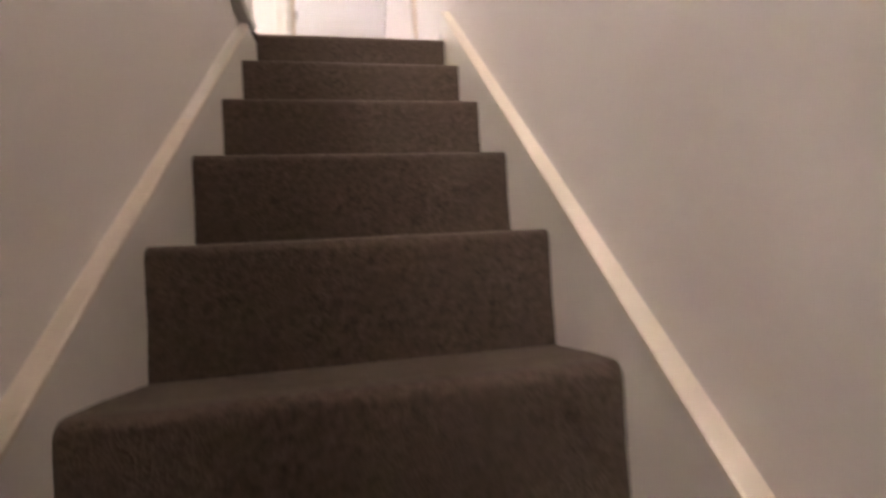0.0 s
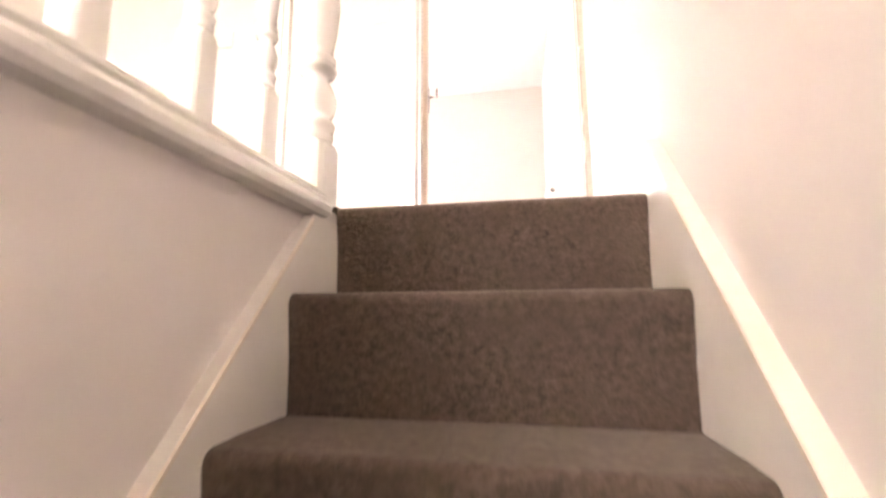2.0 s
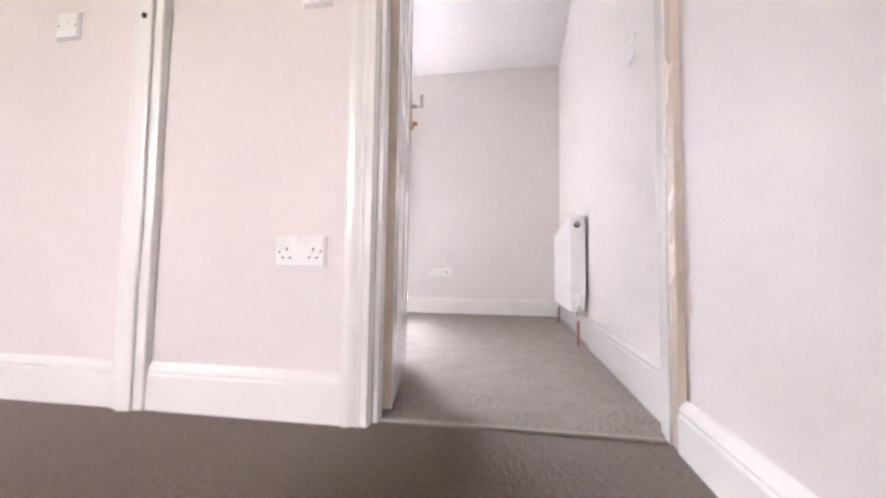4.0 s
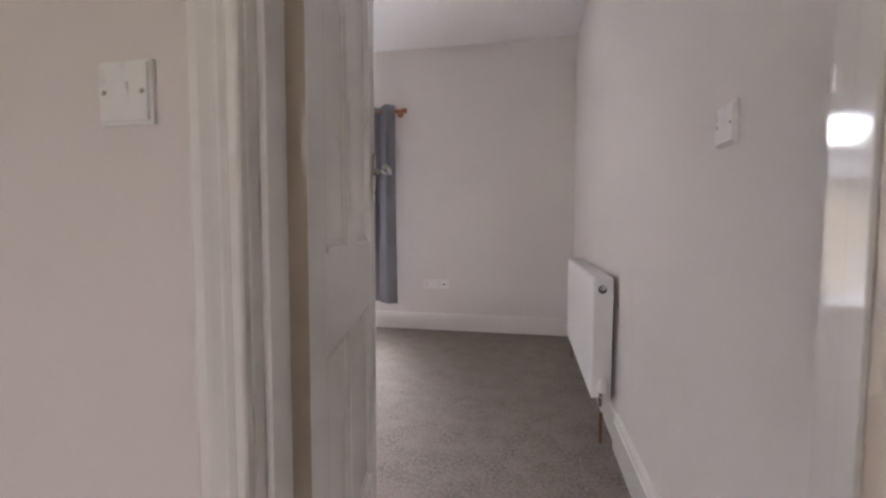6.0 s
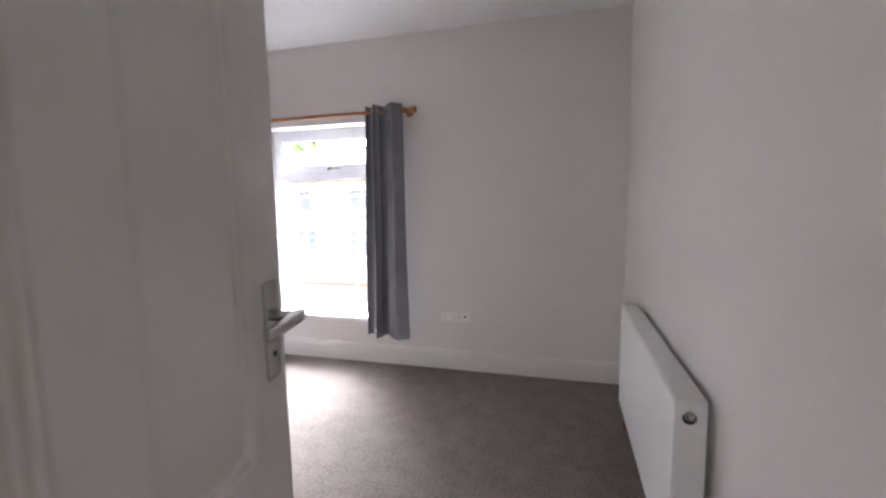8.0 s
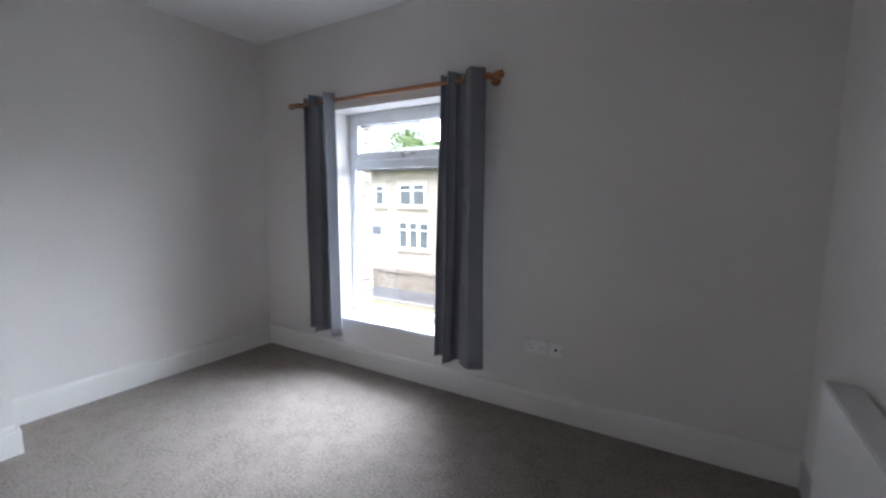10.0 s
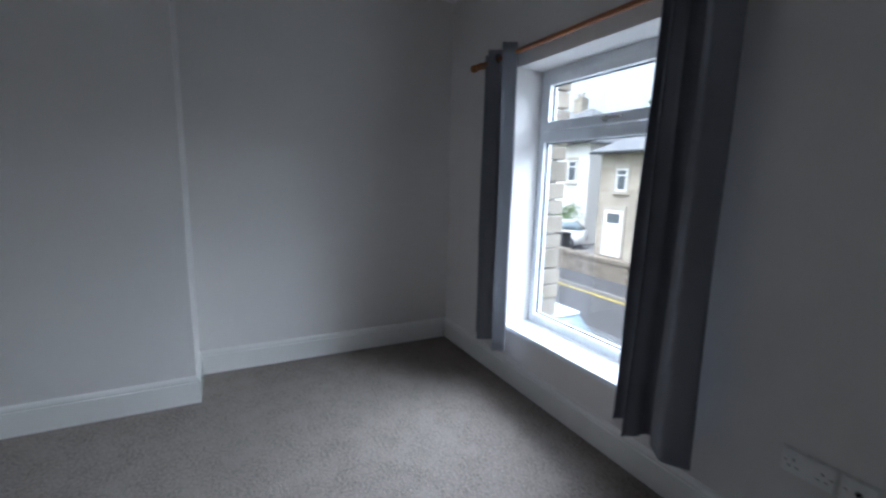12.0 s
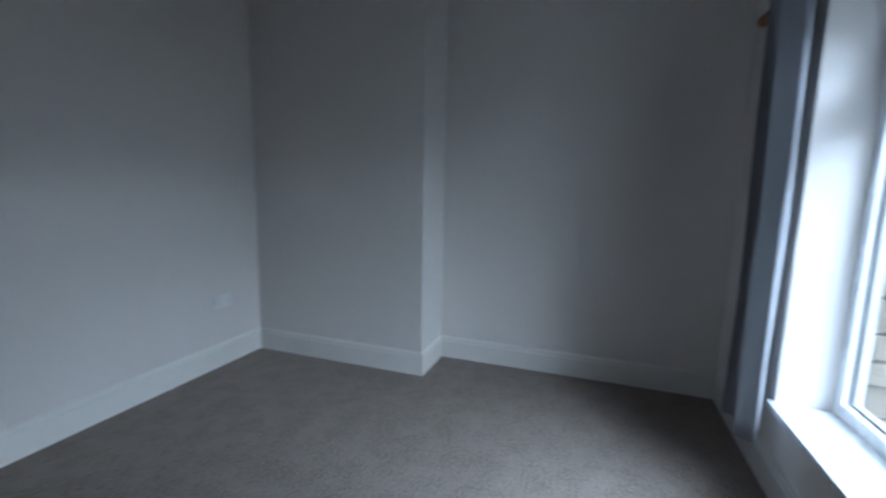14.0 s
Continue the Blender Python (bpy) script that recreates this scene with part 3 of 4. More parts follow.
def socket(kind, m, label):
    """A white moulded plate standing in local x and z, facing local -y."""
    w = 0.146 if kind == "double_socket" else 0.086
    root = thing(kind, m, label, "light switch" if "switch" in kind else "socket")
    bm = boxes((-w / 2, w / 2, -0.010, 0, -0.043, 0.043))
    bmesh.ops.bevel(bm, geom=[e for e in bm.edges if all(v.co.y < -0.005 for v in e.verts)], offset=0.005, segments=3, affect="EDGES")
    part("plate", bm, PLASTIC, root)
    if "switch" in kind:
        bm = bmesh.new()
        sweep(bm, [Vector((0, y, z)) for y, z in ((-0.009, -0.013), (-0.0105, -0.0125), (-0.0115, 0.0), (-0.0145, 0.012), (-0.009, 0.013))], (-0.009, 0, 0), (0.009, 0, 0))
        part("rocker", bm, PLASTIC, root)
    elif kind == "aerial_socket":
        part("aerial_port", lathe(bmesh.new(), [(0, 0.008), (-0.004, 0.008), (-0.005, 0.005)], 0, -0.0095, 0, 16, "y"), DARK, root)
    else:
        for c in ((-0.038, 0.038) if w > 0.1 else (0.0,)):
            for dx, dz, a, b in ((0, 0.006, 0.002, 0.004), (-0.011, -0.016, 0.0035, 0.0018), (0.011, -0.016, 0.0035, 0.0018)):
                part("pin_hole", boxes((c + dx - a, c + dx + a, -0.0106, -0.0095, dz - b, dz + b)), DARK, root)
            cx = c * 0.32 if w > 0.1 else 0.02
            part("rocker", boxes((cx - 0.006, cx + 0.006, -0.0135, -0.009, 0.018, 0.034), bevel=0.001), PLASTIC, root)
    for s in (-1, 1):
        off = 0.0305 if w < 0.1 else 0.0603
        part("screw", lathe(bmesh.new(), [(0, 0.0035), (-0.001, 0.0033)], s * off, -0.0098, 0.0, 12, "y"), BRASS, root)
    return root


socket("double_socket", pose(-0.912, DOORWALL, 0.444), "white double plug socket on the landing wall")
socket("light_switch", pose(-0.889, DOORWALL, 1.171), "white single light switch beside the door architrave")
socket("light_switch", pose(-1.728, DOORWALL, 1.15), "white light switch beyond the boxed upright")
socket("light_switch", pose(EAST, 1.343, 1.20, 0, 0, -90), "white single light switch inside the bedroom door")
socket("double_socket", pose(-1.215, NORTH, 0.431), "white double plug socket under the window wall")
socket("aerial_socket", pose(-1.091, NORTH, 0.431), "white single aerial socket beside a double socket")
socket("double_socket", pose(-2.987, 1.095, 0.448, 0, 0, 180), "white plug socket beside the chimney breast")

# ---------- radiator ----------
RX0, RX1, RY0, RY1, RZ0, RZ1 = -0.045, 0.042, 2.365, 3.55, 0.190, 0.750
rad = thing("radiator", pose(RX0, RY0, 0), "white steel panel radiator hung on the wall", "radiator")
L, D = RY1 - RY0, RX1 - RX0
part("front_panel", boxes((0, 0.012, 0.004, L - 0.004, RZ0, RZ1 - 0.004), bevel=0.004), RADPAINT, rad)
part("back_panel", boxes((D - 0.014, D, 0.004, L - 0.004, RZ0 + 0.01, RZ1 - 0.01), bevel=0.004), RADPAINT, rad)
for y in (0.0, L - 0.006):
    bm = boxes((0.006, D, y, y + 0.006, RZ0 + 0.006, RZ1 - 0.008), bevel=0.002)
    part("side_cover", bm, RADPAINT, rad)
g = part("top_grille", boxes((0.006, D, 0, L, RZ1 - 0.006, RZ1), bevel=0.002), RADPAINT, rad)
part("end_plug", lathe(bmesh.new(), [(0, 0.015), (-0.002, 0.015), (-0.0025, 0.010), (-0.010, 0.009), (-0.011, 0.006)], 0.040, 0.0, RZ1 - 0.045, 20, "y"), CHROME, rad, "chrome bleed plug")
part("plug_recess", lathe(bmesh.new(), [(0.001, 0.019), (-0.0015, 0.019)], 0.040, 0.0, RZ1 - 0.052, 20, "y"), DARK, rad, "dark plug hole")
for y in (0.25, L - 0.25):
    part("bracket", boxes((D, EAST - RX0 - 0.0005, y, y + 0.03, RZ0 + 0.08, RZ1 - 0.06)), RADPAINT, rad)
for y, head in ((-0.030, True), (L + 0.030, False)):
    v = part("valve", lathe(bmesh.new(), [(-0.055, 0.010), (-0.035, 0.012), (-0.03, 0.014), (-0.012, 0.014), (-0.008, 0.011), (0.008, 0.011)], 0.040, y, RZ0 + 0.035, 16), CHROME, rad, "chrome radiator valve")
    part("valve_tail", lathe(bmesh.new(), [(0, 0.009), (0.036, 0.009)] if head else [(-0.036, 0.009), (0, 0.009)], 0.040, y, RZ0 + 0.020, 14, "y"), CHROME, v)
    part("valve_head", lathe(bmesh.new(), [(0.008, 0.014), (0.012, 0.019), (0.045, 0.017), (0.062, 0.015), (0.068, 0.010)] if head else [(0.008, 0.012), (0.03, 0.012), (0.034, 0.008)], 0.040, y, RZ0 + 0.035, 18), PLASTIC, v, "white plastic valve head")
    bm = bmesh.new()
    lathe(bm, [(0.0, 0.0075), (0.14, 0.0075)], 0.040, y, 0.0, 14)
    part("pipe", bm, COPPER, rad, "bare copper pipe")

# ---------- window ----------
FY0, FY1 = 4.435, 4.505
win = tagged(new("window_1"), "white plastic window with a top opening light", "window", "", "structure")
FX0, FX1, FZ0, FZ1 = WX0, WX1, WZ0 + 0.022, WZ1
TR0, TR1 = 1.54, 1.615
bm = boxes((FX0, FX0 + 0.048, FY0, FY1, FZ0, FZ1), (FX1 - 0.048, FX1, FY0, FY1, FZ0, FZ1), (FX0 + 0.048, FX1 - 0.048, FY0, FY1, FZ0, FZ0 + 0.058), (FX0 + 0.048, FX1 - 0.048, FY0, FY1, FZ1 - 0.05, FZ1), (FX0 + 0.048, FX1 - 0.048, FY0, FY1, TR0, TR1), bevel=0.004)
part("window_frame", bm, UPVC, win)
sx0, sx1, sz0, sz1 = FX0 + 0.040, FX1 - 0.040, TR1 - 0.008, FZ1 - 0.042
bm = boxes((sx0, sx0 + 0.055, FY0 - 0.016, FY1 - 0.02, sz0, sz1), (sx1 - 0.055, sx1, FY0 - 0.016, FY1 - 0.02, sz0, sz1), (sx0 + 0.055, sx1 - 0.055, FY0 - 0.016, FY1 - 0.02, sz0, sz0 + 0.055), (sx0 + 0.055, sx1 - 0.055, FY0 - 0.016, FY1 - 0.02, sz1 - 0.055, sz1), bevel=0.004)
sash = part("opening_sash", bm, UPVC, win)
bm = boxes((-2.345, -2.315, FY0 - 0.028, FY0 - 0.016, sz0 + 0.010, sz0 + 0.044), (-2.34, -2.215, FY0 - 0.040, FY0 - 0.028, sz0 + 0.020, sz0 + 0.034), bevel=0.003)
part("latch", bm, CHROME, sash, "chrome window latch")


def pane(x0, x1, z0, z1, y, parent):
    bm = boxes((x0 - 0.004, x1 + 0.004, y, y + 0.004, z0 - 0.004, z1 + 0.004))
    p = part("pane", bm, GLASS, parent)
    p.visible_shadow = False
    g0 = 0.006
    bm = boxes((x0, x0 + g0, y - 0.010, y - 0.0005, z0, z1), (x1 - g0, x1, y - 0.010, y - 0.0005, z0, z1), (x0 + g0, x1 - g0, y - 0.010, y - 0.0005, z0, z0 + g0), (x0 + g0, x1 - g0, y - 0.010, y - 0.0005, z1 - g0, z1))
    part("gasket", bm, GASKET, p, "black rubber gasket")


pane(FX0 + 0.048, FX1 - 0.048, FZ0 + 0.058, TR0, 4.470, win)
pane(sx0 + 0.055, sx1 - 0.055, sz0 + 0.055, sz1 - 0.055, 4.462, sash)
bm = boxes((WX0 - 0.035, WX1 + 0.035, NORTH - 0.022, NORTH - 0.001, WZ0 - 0.006, WZ0 + 0.022), (WX0 + 0.001, WX1 - 0.001, NORTH - 0.001, FY0 - 0.0005, WZ0 + 0.001, WZ0 + 0.022), bevel=0.003)
structure("window_1_sill", bm, UPVC, "white painted window board", "window sill")

# ---------- curtain rail and curtains ----------
CY, CZ = 4.125, 2.012
rail = thing("curtain_pole", pose(-2.31, CY, CZ), "orange-brown stained wooden curtain pole", "curtain pole")
part("pole", lathe(bmesh.new(), [(-0.845, 0.0135), (0.845, 0.0135)], 0, 0, 0, 20, "x"), PINE, rail, "", True)
for s in (-1, 1):
    part("finial", lathe(bmesh.new(), [(s * 0.842, 0.016), (s * 0.848, 0.021), (s * 0.858, 0.023), (s * 0.868, 0.021), (s * 0.873, 0.024), (s * 0.886, 0.024), (s * 0.892, 0.018)], 0, 0, 0, 20, "x"), PINE, rail, "", True)
    bm = lathe(bmesh.new(), [(0.0, 0.012), (NORTH - CY - 0.012, 0.012), (NORTH - CY - 0.011, 0.03), (NORTH - CY, 0.03)], s * 0.800, 0, -0.002, 16, "y")
    lathe(bm, [(-0.012, 0.020), (0.012, 0.020)], s * 0.800, 0, 0, 18, "x")
    part("bracket", bm, PINE, rail)


def curtain(x0, x1, bx0, bx1, folds, z0, z1, seed, label):
    """Eyelet curtain drawn to one side: deep waves over the pole, with thickness, slackening downwards."""
    rnd = random.Random(seed)
    root = thing("curtain", pose((x0 + x1) / 2, CY, 0), label, "curtain", "curtains at the bedroom window")
    cx = (x0 + x1) / 2
    n, rows = 22 * len(folds), 26
    xs = []
    total = sum(f for f, _ in folds)
    bm = bmesh.new()
    grid = []
    ph = [rnd.uniform(-0.5, 0.5) for _ in folds]
    for j in range(rows + 1):
        v = j / rows
        z = z1 + (z0 - z1) * v
        row = []
        for i in range(n + 1):
            u = i / n
            k = min(int(u * len(folds)), len(folds) - 1)
            f = u * len(folds) - k
            start = sum(w for w, _ in folds[:k]) / total
            px = start + folds[k][0] / total * f
            w = (1 - v) * (x0 + (x1 - x0) * px) + v * (bx0 + (bx1 - bx0) * px)
            w -= 0.012 * math.sin(2 * math.pi * f) * (1 if k % 2 == 0 else -1)
            amp = folds[k][1] * (1 - 0.15 * v)
            y = amp * math.sin(math.pi * f) * (1 if k % 2 == 0 else -1)
            y += 0.006 * math.sin(3.1 * v + ph[k] * 4) + 0.003 * math.sin(9 * v + 5 * u + ph[k])
            row.append(bm.verts.new((w - cx + 0.004 * math.sin(5 * v + 7 * u + seed), y, z + 0.004 * math.sin(9 * u + seed) * v)))
        grid.append(row)
    for a, b in zip(grid, grid[1:]):
        for i in range(n):
            bm.faces.new((a[i], a[i + 1], b[i + 1], b[i]))
    ob = part("cloth", bm, CURTAIN, root, "", True)
    mod = ob.modifiers.new("thickness", "SOLIDIFY")
    mod.thickness, mod.offset = 0.004, 0
    for k in range(1, len(folds)):
        px = sum(w for w, _ in folds[:k]) / total
        x = x0 + (x1 - x0) * px - cx
        bm = bmesh.new()
        ring = [(-0.0035, 0.0195), (-0.0035, 0.028), (0.0035, 0.028), (0.0035, 0.0195), (-0.0035, 0.0195)]
        rr = [[bm.verts.new((x + h, r * math.cos(a), CZ + r * math.sin(a))) for a in [2 * math.pi * q / 24 for q in range(24)]] for h, r in ring[:4]]
        for a, b in zip(rr, rr[1:] + rr[:1]):
            for q in range(24):
                bm.faces.new((a[q], a[(q + 1) % 24], b[(q + 1) % 24], b[q]))
        part("eyelet", bm, CHROME, root, "metal eyelet ring")
    return root


curtain(-3.045, -2.722, -3.060, -2.706, ((0.8, 0.065), (0.6, 0.06), (0.8, 0.065), (0.9, 0.07)), 0.268, 2.062, 3, "grey cloth eyelet curtain drawn to the window corner side")
curtain(-1.828, -1.530, -1.878, -1.516, ((0.7, 0.06), (0.6, 0.06), (0.6, 0.055), (1.5, 0.065)), 0.262, 2.062, 8, "grey cloth eyelet curtain hanging beside the sockets")

# ---------- outside ----------
GZ = -2.75
structure("ground", boxes((-500, 500, -500, 700, GZ - 0.6, GZ - 0.16)), GRASS, "grassy ground reaching the hills", "ground")
structure("road", boxes((-90, 60, 7.2, 14.9, GZ - 0.3, GZ - 0.02)), ASPHALT, "grey asphalt street", "road")
structure("pavement_near", boxes((-90, 60, OUT + 0.03, 7.2, GZ - 0.3, GZ + 0.08), bevel=0.02), PAVING, "pale paved pavement under the window", "pavement")
structure("pavement_far", boxes((-90, 60, 14.9, 16.55, GZ - 0.3, GZ + 0.09), bevel=0.02), ASPHALT, "dark asphalt pavement across the street", "pavement")
structure("kerb", boxes((-90, 60, 14.78, 14.9, GZ - 0.3, GZ + 0.10), bevel=0.02), PAVING, "pale stone kerb", "kerb")
structure("yellow_line", boxes((-90, 60, 14.55, 14.65, GZ - 0.02, GZ - 0.014)), YELLOW, "yellow line along the kerb", "road marking")
structure("front_garden", boxes((-60, 40, 16.9, 40, GZ - 0.3, GZ + 0.55)), PAVING, "paved front gardens behind the stone wall", "ground")

rnd = random.Random(5)


def stone_course_wall(name, x0, x1, y0, y1, z0, h, label):
    """Dry-stone wall: uneven stones in courses, with upright copings."""
    bm = bmesh.new()
    z = z0
    while z < z0 + h - 0.08:
        ch = rnd.uniform(0.07, 0.13)
        x = x0
        while x < x1:
            w = rnd.uniform(0.16, 0.45)
            d = rnd.uniform(0, 0.04)
            box(bm, x + 0.006, min(x + w, x1) - 0.006, y0 + d, y1 - rnd.uniform(0, 0.03), z + 0.005, z + ch - rnd.uniform(0.003, 0.015))
            x += w
        z += ch
    x = x0
    while x < x1:
        w = rnd.uniform(0.3, 0.6)
        box(bm, x + 0.005, x + w - 0.005, y0 - 0.04, y1 + 0.03, z, z + rnd.uniform(0.10, 0.16))
        x += w
    ob = part(name, bm, DRYSTONE, None, label)
    return tagged(ob, "", "stone wall", "", "stuff")


stone_course_wall("garden_wall", -17.2, -4.0, 16.55, 16.9, GZ + 0.05, 0.85, "weathered dry-stone wall along the far pavement")
stone_course_wall("garden_wall", -34.0, -20.2, 16.55, 16.9, GZ + 0.05, 0.80, "weathered dry-stone wall before the white house")


def house(name, m, w, d, h, rise, wallmat, label, openings, hipped=False):
    """openings: (kind, x from the house's corner, z, width, height); front faces local -y."""
    root = thing(name, m, label, "house")
    bm = bmesh.new()
    box(bm, 0, w, 0, d, -0.6, h)
    part("wall", bm, wallmat, root)
    bm = bmesh.new()
    e = 0.35
    i = d / 2 if hipped else 0
    pts = [(-e, -e, h), (w + e, -e, h), (w + e, d + e, h), (-e, d + e, h), (i - e * (0 if hipped else 1), d / 2, h + rise), (w - i + e * (0 if hipped else 1), d / 2, h + rise)]
    lowv = [bm.verts.new((x, y, z + 0.0)) for x, y, z in pts]
    upv = [bm.verts.new((x, y, z + 0.12)) for x, y, z in pts]
    fs = ((0, 1, 5, 4), (1, 2, 5), (2, 3, 4, 5), (3, 0, 4))
    for f in fs:
        bm.faces.new([upv[k] for k in f])
    bm.faces.new([lowv[k] for k in (3, 2, 1, 0)])
    for a, b in ((0, 1), (1, 2), (2, 3), (3, 0)):
        bm.faces.new((lowv[a], lowv[b], upv[b], upv[a]))
    roof = part("roof", bm, SLATE, root)
    part("gutter", boxes((-e, w + e, -e - 0.1, -e, h - 0.02, h + 0.08), bevel=0.02), TYRE, roof, "dark gutter")
    for cx in ((w * 0.5,) if hipped else (w - 0.9,)):
        bm = boxes((cx, cx + 0.8, d / 2 - 0.3, d / 2 + 0.3, h + rise * 0.6, h + rise + 0.9))
        for q in (0.22, 0.58):
            lathe(bm, [(0, 0.11), (0.35, 0.09)], cx + q, d / 2, h + rise + 0.9, 10)
        part("chimney", bm, HOUSESTONE, roof)
    for kind, x, z, ow, oh in openings:
        if kind == "door":
            f = part("door", boxes((x, x + ow, -0.04, 0.02, z, z + oh), bevel=0.01), UPVC, root, "white front door")
            part("door_surround", boxes((x - 0.14, x, -0.06, 0.02, z, z + oh), (x + ow, x + ow + 0.14, -0.06, 0.02, z, z + oh), (x - 0.14, x + ow + 0.14, -0.06, 0.02, z + oh, z + oh + 0.2)), MORTAR, f)
            part("door_window", boxes((x + 0.15, x + ow - 0.15, -0.05, -0.038, z + oh * 0.72, z + oh * 0.93)), WINDOWDARK, f)
            continue
        f = part("window", boxes((x - 0.12, x, -0.05, 0.02, z, z + oh), (x + ow, x + ow + 0.12, -0.05, 0.02, z, z + oh), (x - 0.12, x + ow + 0.12, -0.05, 0.02, z + oh, z + oh + 0.18), (x - 0.15, x + ow + 0.15, -0.10, 0.02, z - 0.14, z)), MORTAR, root)
        lights = 3 if kind == "triple" else (2 if kind == "double" else 1)
        each = ow / lights
        for q in range(lights):
            xa, xb = x + q * each + 0.02, x + (q + 1) * each - 0.02
            part("pane", boxes((xa, xb, -0.010, 0.0, z, z + oh)), WINDOWDARK, f)
            part("frame", boxes((xa, xa + 0.06, -0.035, -0.010, z, z + oh), (xb - 0.06, xb, -0.035, -0.010, z, z + oh), (xa + 0.06, xb - 0.06, -0.035, -0.010, z, z + 0.06), (xa + 0.06, xb - 0.06, -0.035, -0.010, z + oh - 0.06, z + oh), (xa + 0.06, xb - 0.06, -0.035, -0.010, z + oh * 0.68, z + oh * 0.68 + 0.05)), UPVC, f)
    return root


house("house", pose(-15.0, 18.0, -2.0), 15.0, 8.0, 4.55, 1.5, HOUSESTONE, "two-storey sandstone terrace house with white windows across the street",
      (("door", 0.45, 0.05, 1.0, 2.05), ("single", 0.9, 2.95, 0.6, 0.95), ("double", 2.35, 2.95, 1.5, 1.0), ("triple", 2.3, 0.95, 1.75, 1.25), ("double", 5.6, 2.95, 1.4, 1.0), ("triple", 5.6, 0.95, 1.75, 1.25), ("door", 8.2, 0.05, 1.0, 2.05), ("double", 10.0, 2.95, 1.4, 1.0), ("triple", 10.0, 0.95, 1.75, 1.25)))
house("house", pose(-29.5, 20.8, -2.1), 11.0, 8.0, 5.5, 2.6, RENDERWHITE, "white rendered house with a hipped slate roof",
      (("single", 3.0, 3.4, 0.8, 1.2), ("double", 6.4, 3.4, 1.3, 1.2), ("single", 9.4, 3.4, 0.7, 1.2), ("triple", 6.2, 0.5, 2.0, 1.2), ("door", 3.2, 0.0, 1.0, 2.0)), True)
porch = thing("porch", pose(-25.5, 19.4, -2.1), "lean-to slate porch with brown timber windows", "porch")
part("wall", boxes((0, 4.2, 0.06, 1.4, -0.5, 0.9)), HOUSESTONE, porch)
part("roof", sweep(bmesh.new(), [Vector((0, y, z)) for y, z in ((-0.3, 2.1), (1.4, 2.6), (1.4, 2.7), (-0.3, 2.2))], (-0.2, 0, 0), (4.4, 0, 0)), SLATE, porch)
for k in range(4):
    f = part("window", boxes((k * 1.05, k * 1.05 + 0.08, 0.0, 0.08, 0.9, 2.12), (k * 1.05 + 0.97, k * 1.05 + 1.05, 0.0, 0.08, 0.9, 2.12), (k * 1.05 + 0.08, k * 1.05 + 0.97, 0.0, 0.08, 0.9, 0.98), (k * 1.05 + 0.08, k * 1.05 + 0.97, 0.0, 0.08, 2.04, 2.12)), DOORWOOD, porch)
    part("pane", boxes((k * 1.05 + 0.08, k * 1.05 + 0.97, 0.03, 0.05, 0.98, 2.04)), WINDOWDARK, f)
house("house", pose(-40, 66, -2.0), 13, 9, 4.6, 1.6, RENDERWHITE, "far pale house on the hillside", (("double", 2, 3, 1.4, 1.2), ("double", 8, 3, 1.4, 1.2), ("triple", 8, 0.8, 2, 1.3)))
bm = bmesh.new()
cols, depth = 40, 14
gv = [[bm.verts.new((-160 + 7 * i, 42 + 9 * j, GZ + 1.0 + 0.055 * 9 * j + 2.5 * math.sin(i * 0.33) * (j / depth) + 1.5 * math.sin(i * 0.9 + j))) for i in range(cols)] for j in range(depth)]
for a, b in zip(gv, gv[1:]):
    for i in range(cols - 1):
        bm.faces.new((a[i], a[i + 1], b[i + 1], b[i]))
structure("hillside", bm, GRASS, "green hillside behind the houses", "hill", True)


def tree(x, y, z, h, crown, seed, kind="tree", label="broad green leafy tree behind the houses"):
    r = random.Random(seed)
    root = thing(kind, pose(x, y, z), label, kind, "trees on the hillside" if kind == "tree" else "garden bushes")
    bm = lathe(bmesh.new(), [(0, 0.035 * h), (0.12 * h, 0.025 * h), (0.45 * h, 0.018 * h), (0.8 * h, 0.006 * h)], n=9)
    limbs = []
    for k in range(7):
        a, zz = r.uniform(0, 6.28), h * r.uniform(0.3, 0.55)
        tip = Vector((math.cos(a) * crown * 0.7, math.sin(a) * crown * 0.7, zz + h * 0.25))
        limbs.append(tip)
        base = Vector((0, 0, zz))
        s = 0.010 * h
        ring = [[bm.verts.new(p + Vector((q * math.cos(t), q * math.sin(t), 0))) for t in (0, 1.57, 3.14, 4.71)] for p, q in ((base, s), (tip, s * 0.3))]
        for q in range(4):
            bm.faces.new((ring[0][q], ring[0][(q + 1) % 4], ring[1][(q + 1) % 4], ring[1][q]))
    part("trunk", bm, BARK, root)
    verts, faces = [], []
    clumps = [t + Vector((r.uniform(-1, 1), r.uniform(-1, 1), r.uniform(-0.5, 1))) * crown * 0.35 for t in limbs for _ in range(3)] + [Vector((r.uniform(-0.3, 0.3) * crown, r.uniform(-0.3, 0.3) * crown, h * r.uniform(0.6, 0.95))) for _ in range(8)]
    for c in clumps:
        for _ in range(75):
            p = c + Vector((r.gauss(0, 1), r.gauss(0, 1), r.gauss(0, 0.7))) * crown * 0.20
            u = Vector((r.uniform(-1, 1), r.uniform(-1, 1), r.uniform(-1, 1))).normalized()
            v = u.orthogonal().normalized()
            s = crown * r.uniform(0.03, 0.06)
            k = len(verts)
            verts += [p - u * s, p + v * s * 0.6, p + u * s, p - v * s * 0.6]
            faces.append((k, k + 1, k + 2, k + 3))
    me = bpy.data.meshes.new("crown")
    me.from_pydata([tuple(q) for q in verts], [], faces)
    me.materials.append(LEAF)
    ob = new("crown", me)
    ob.parent = root


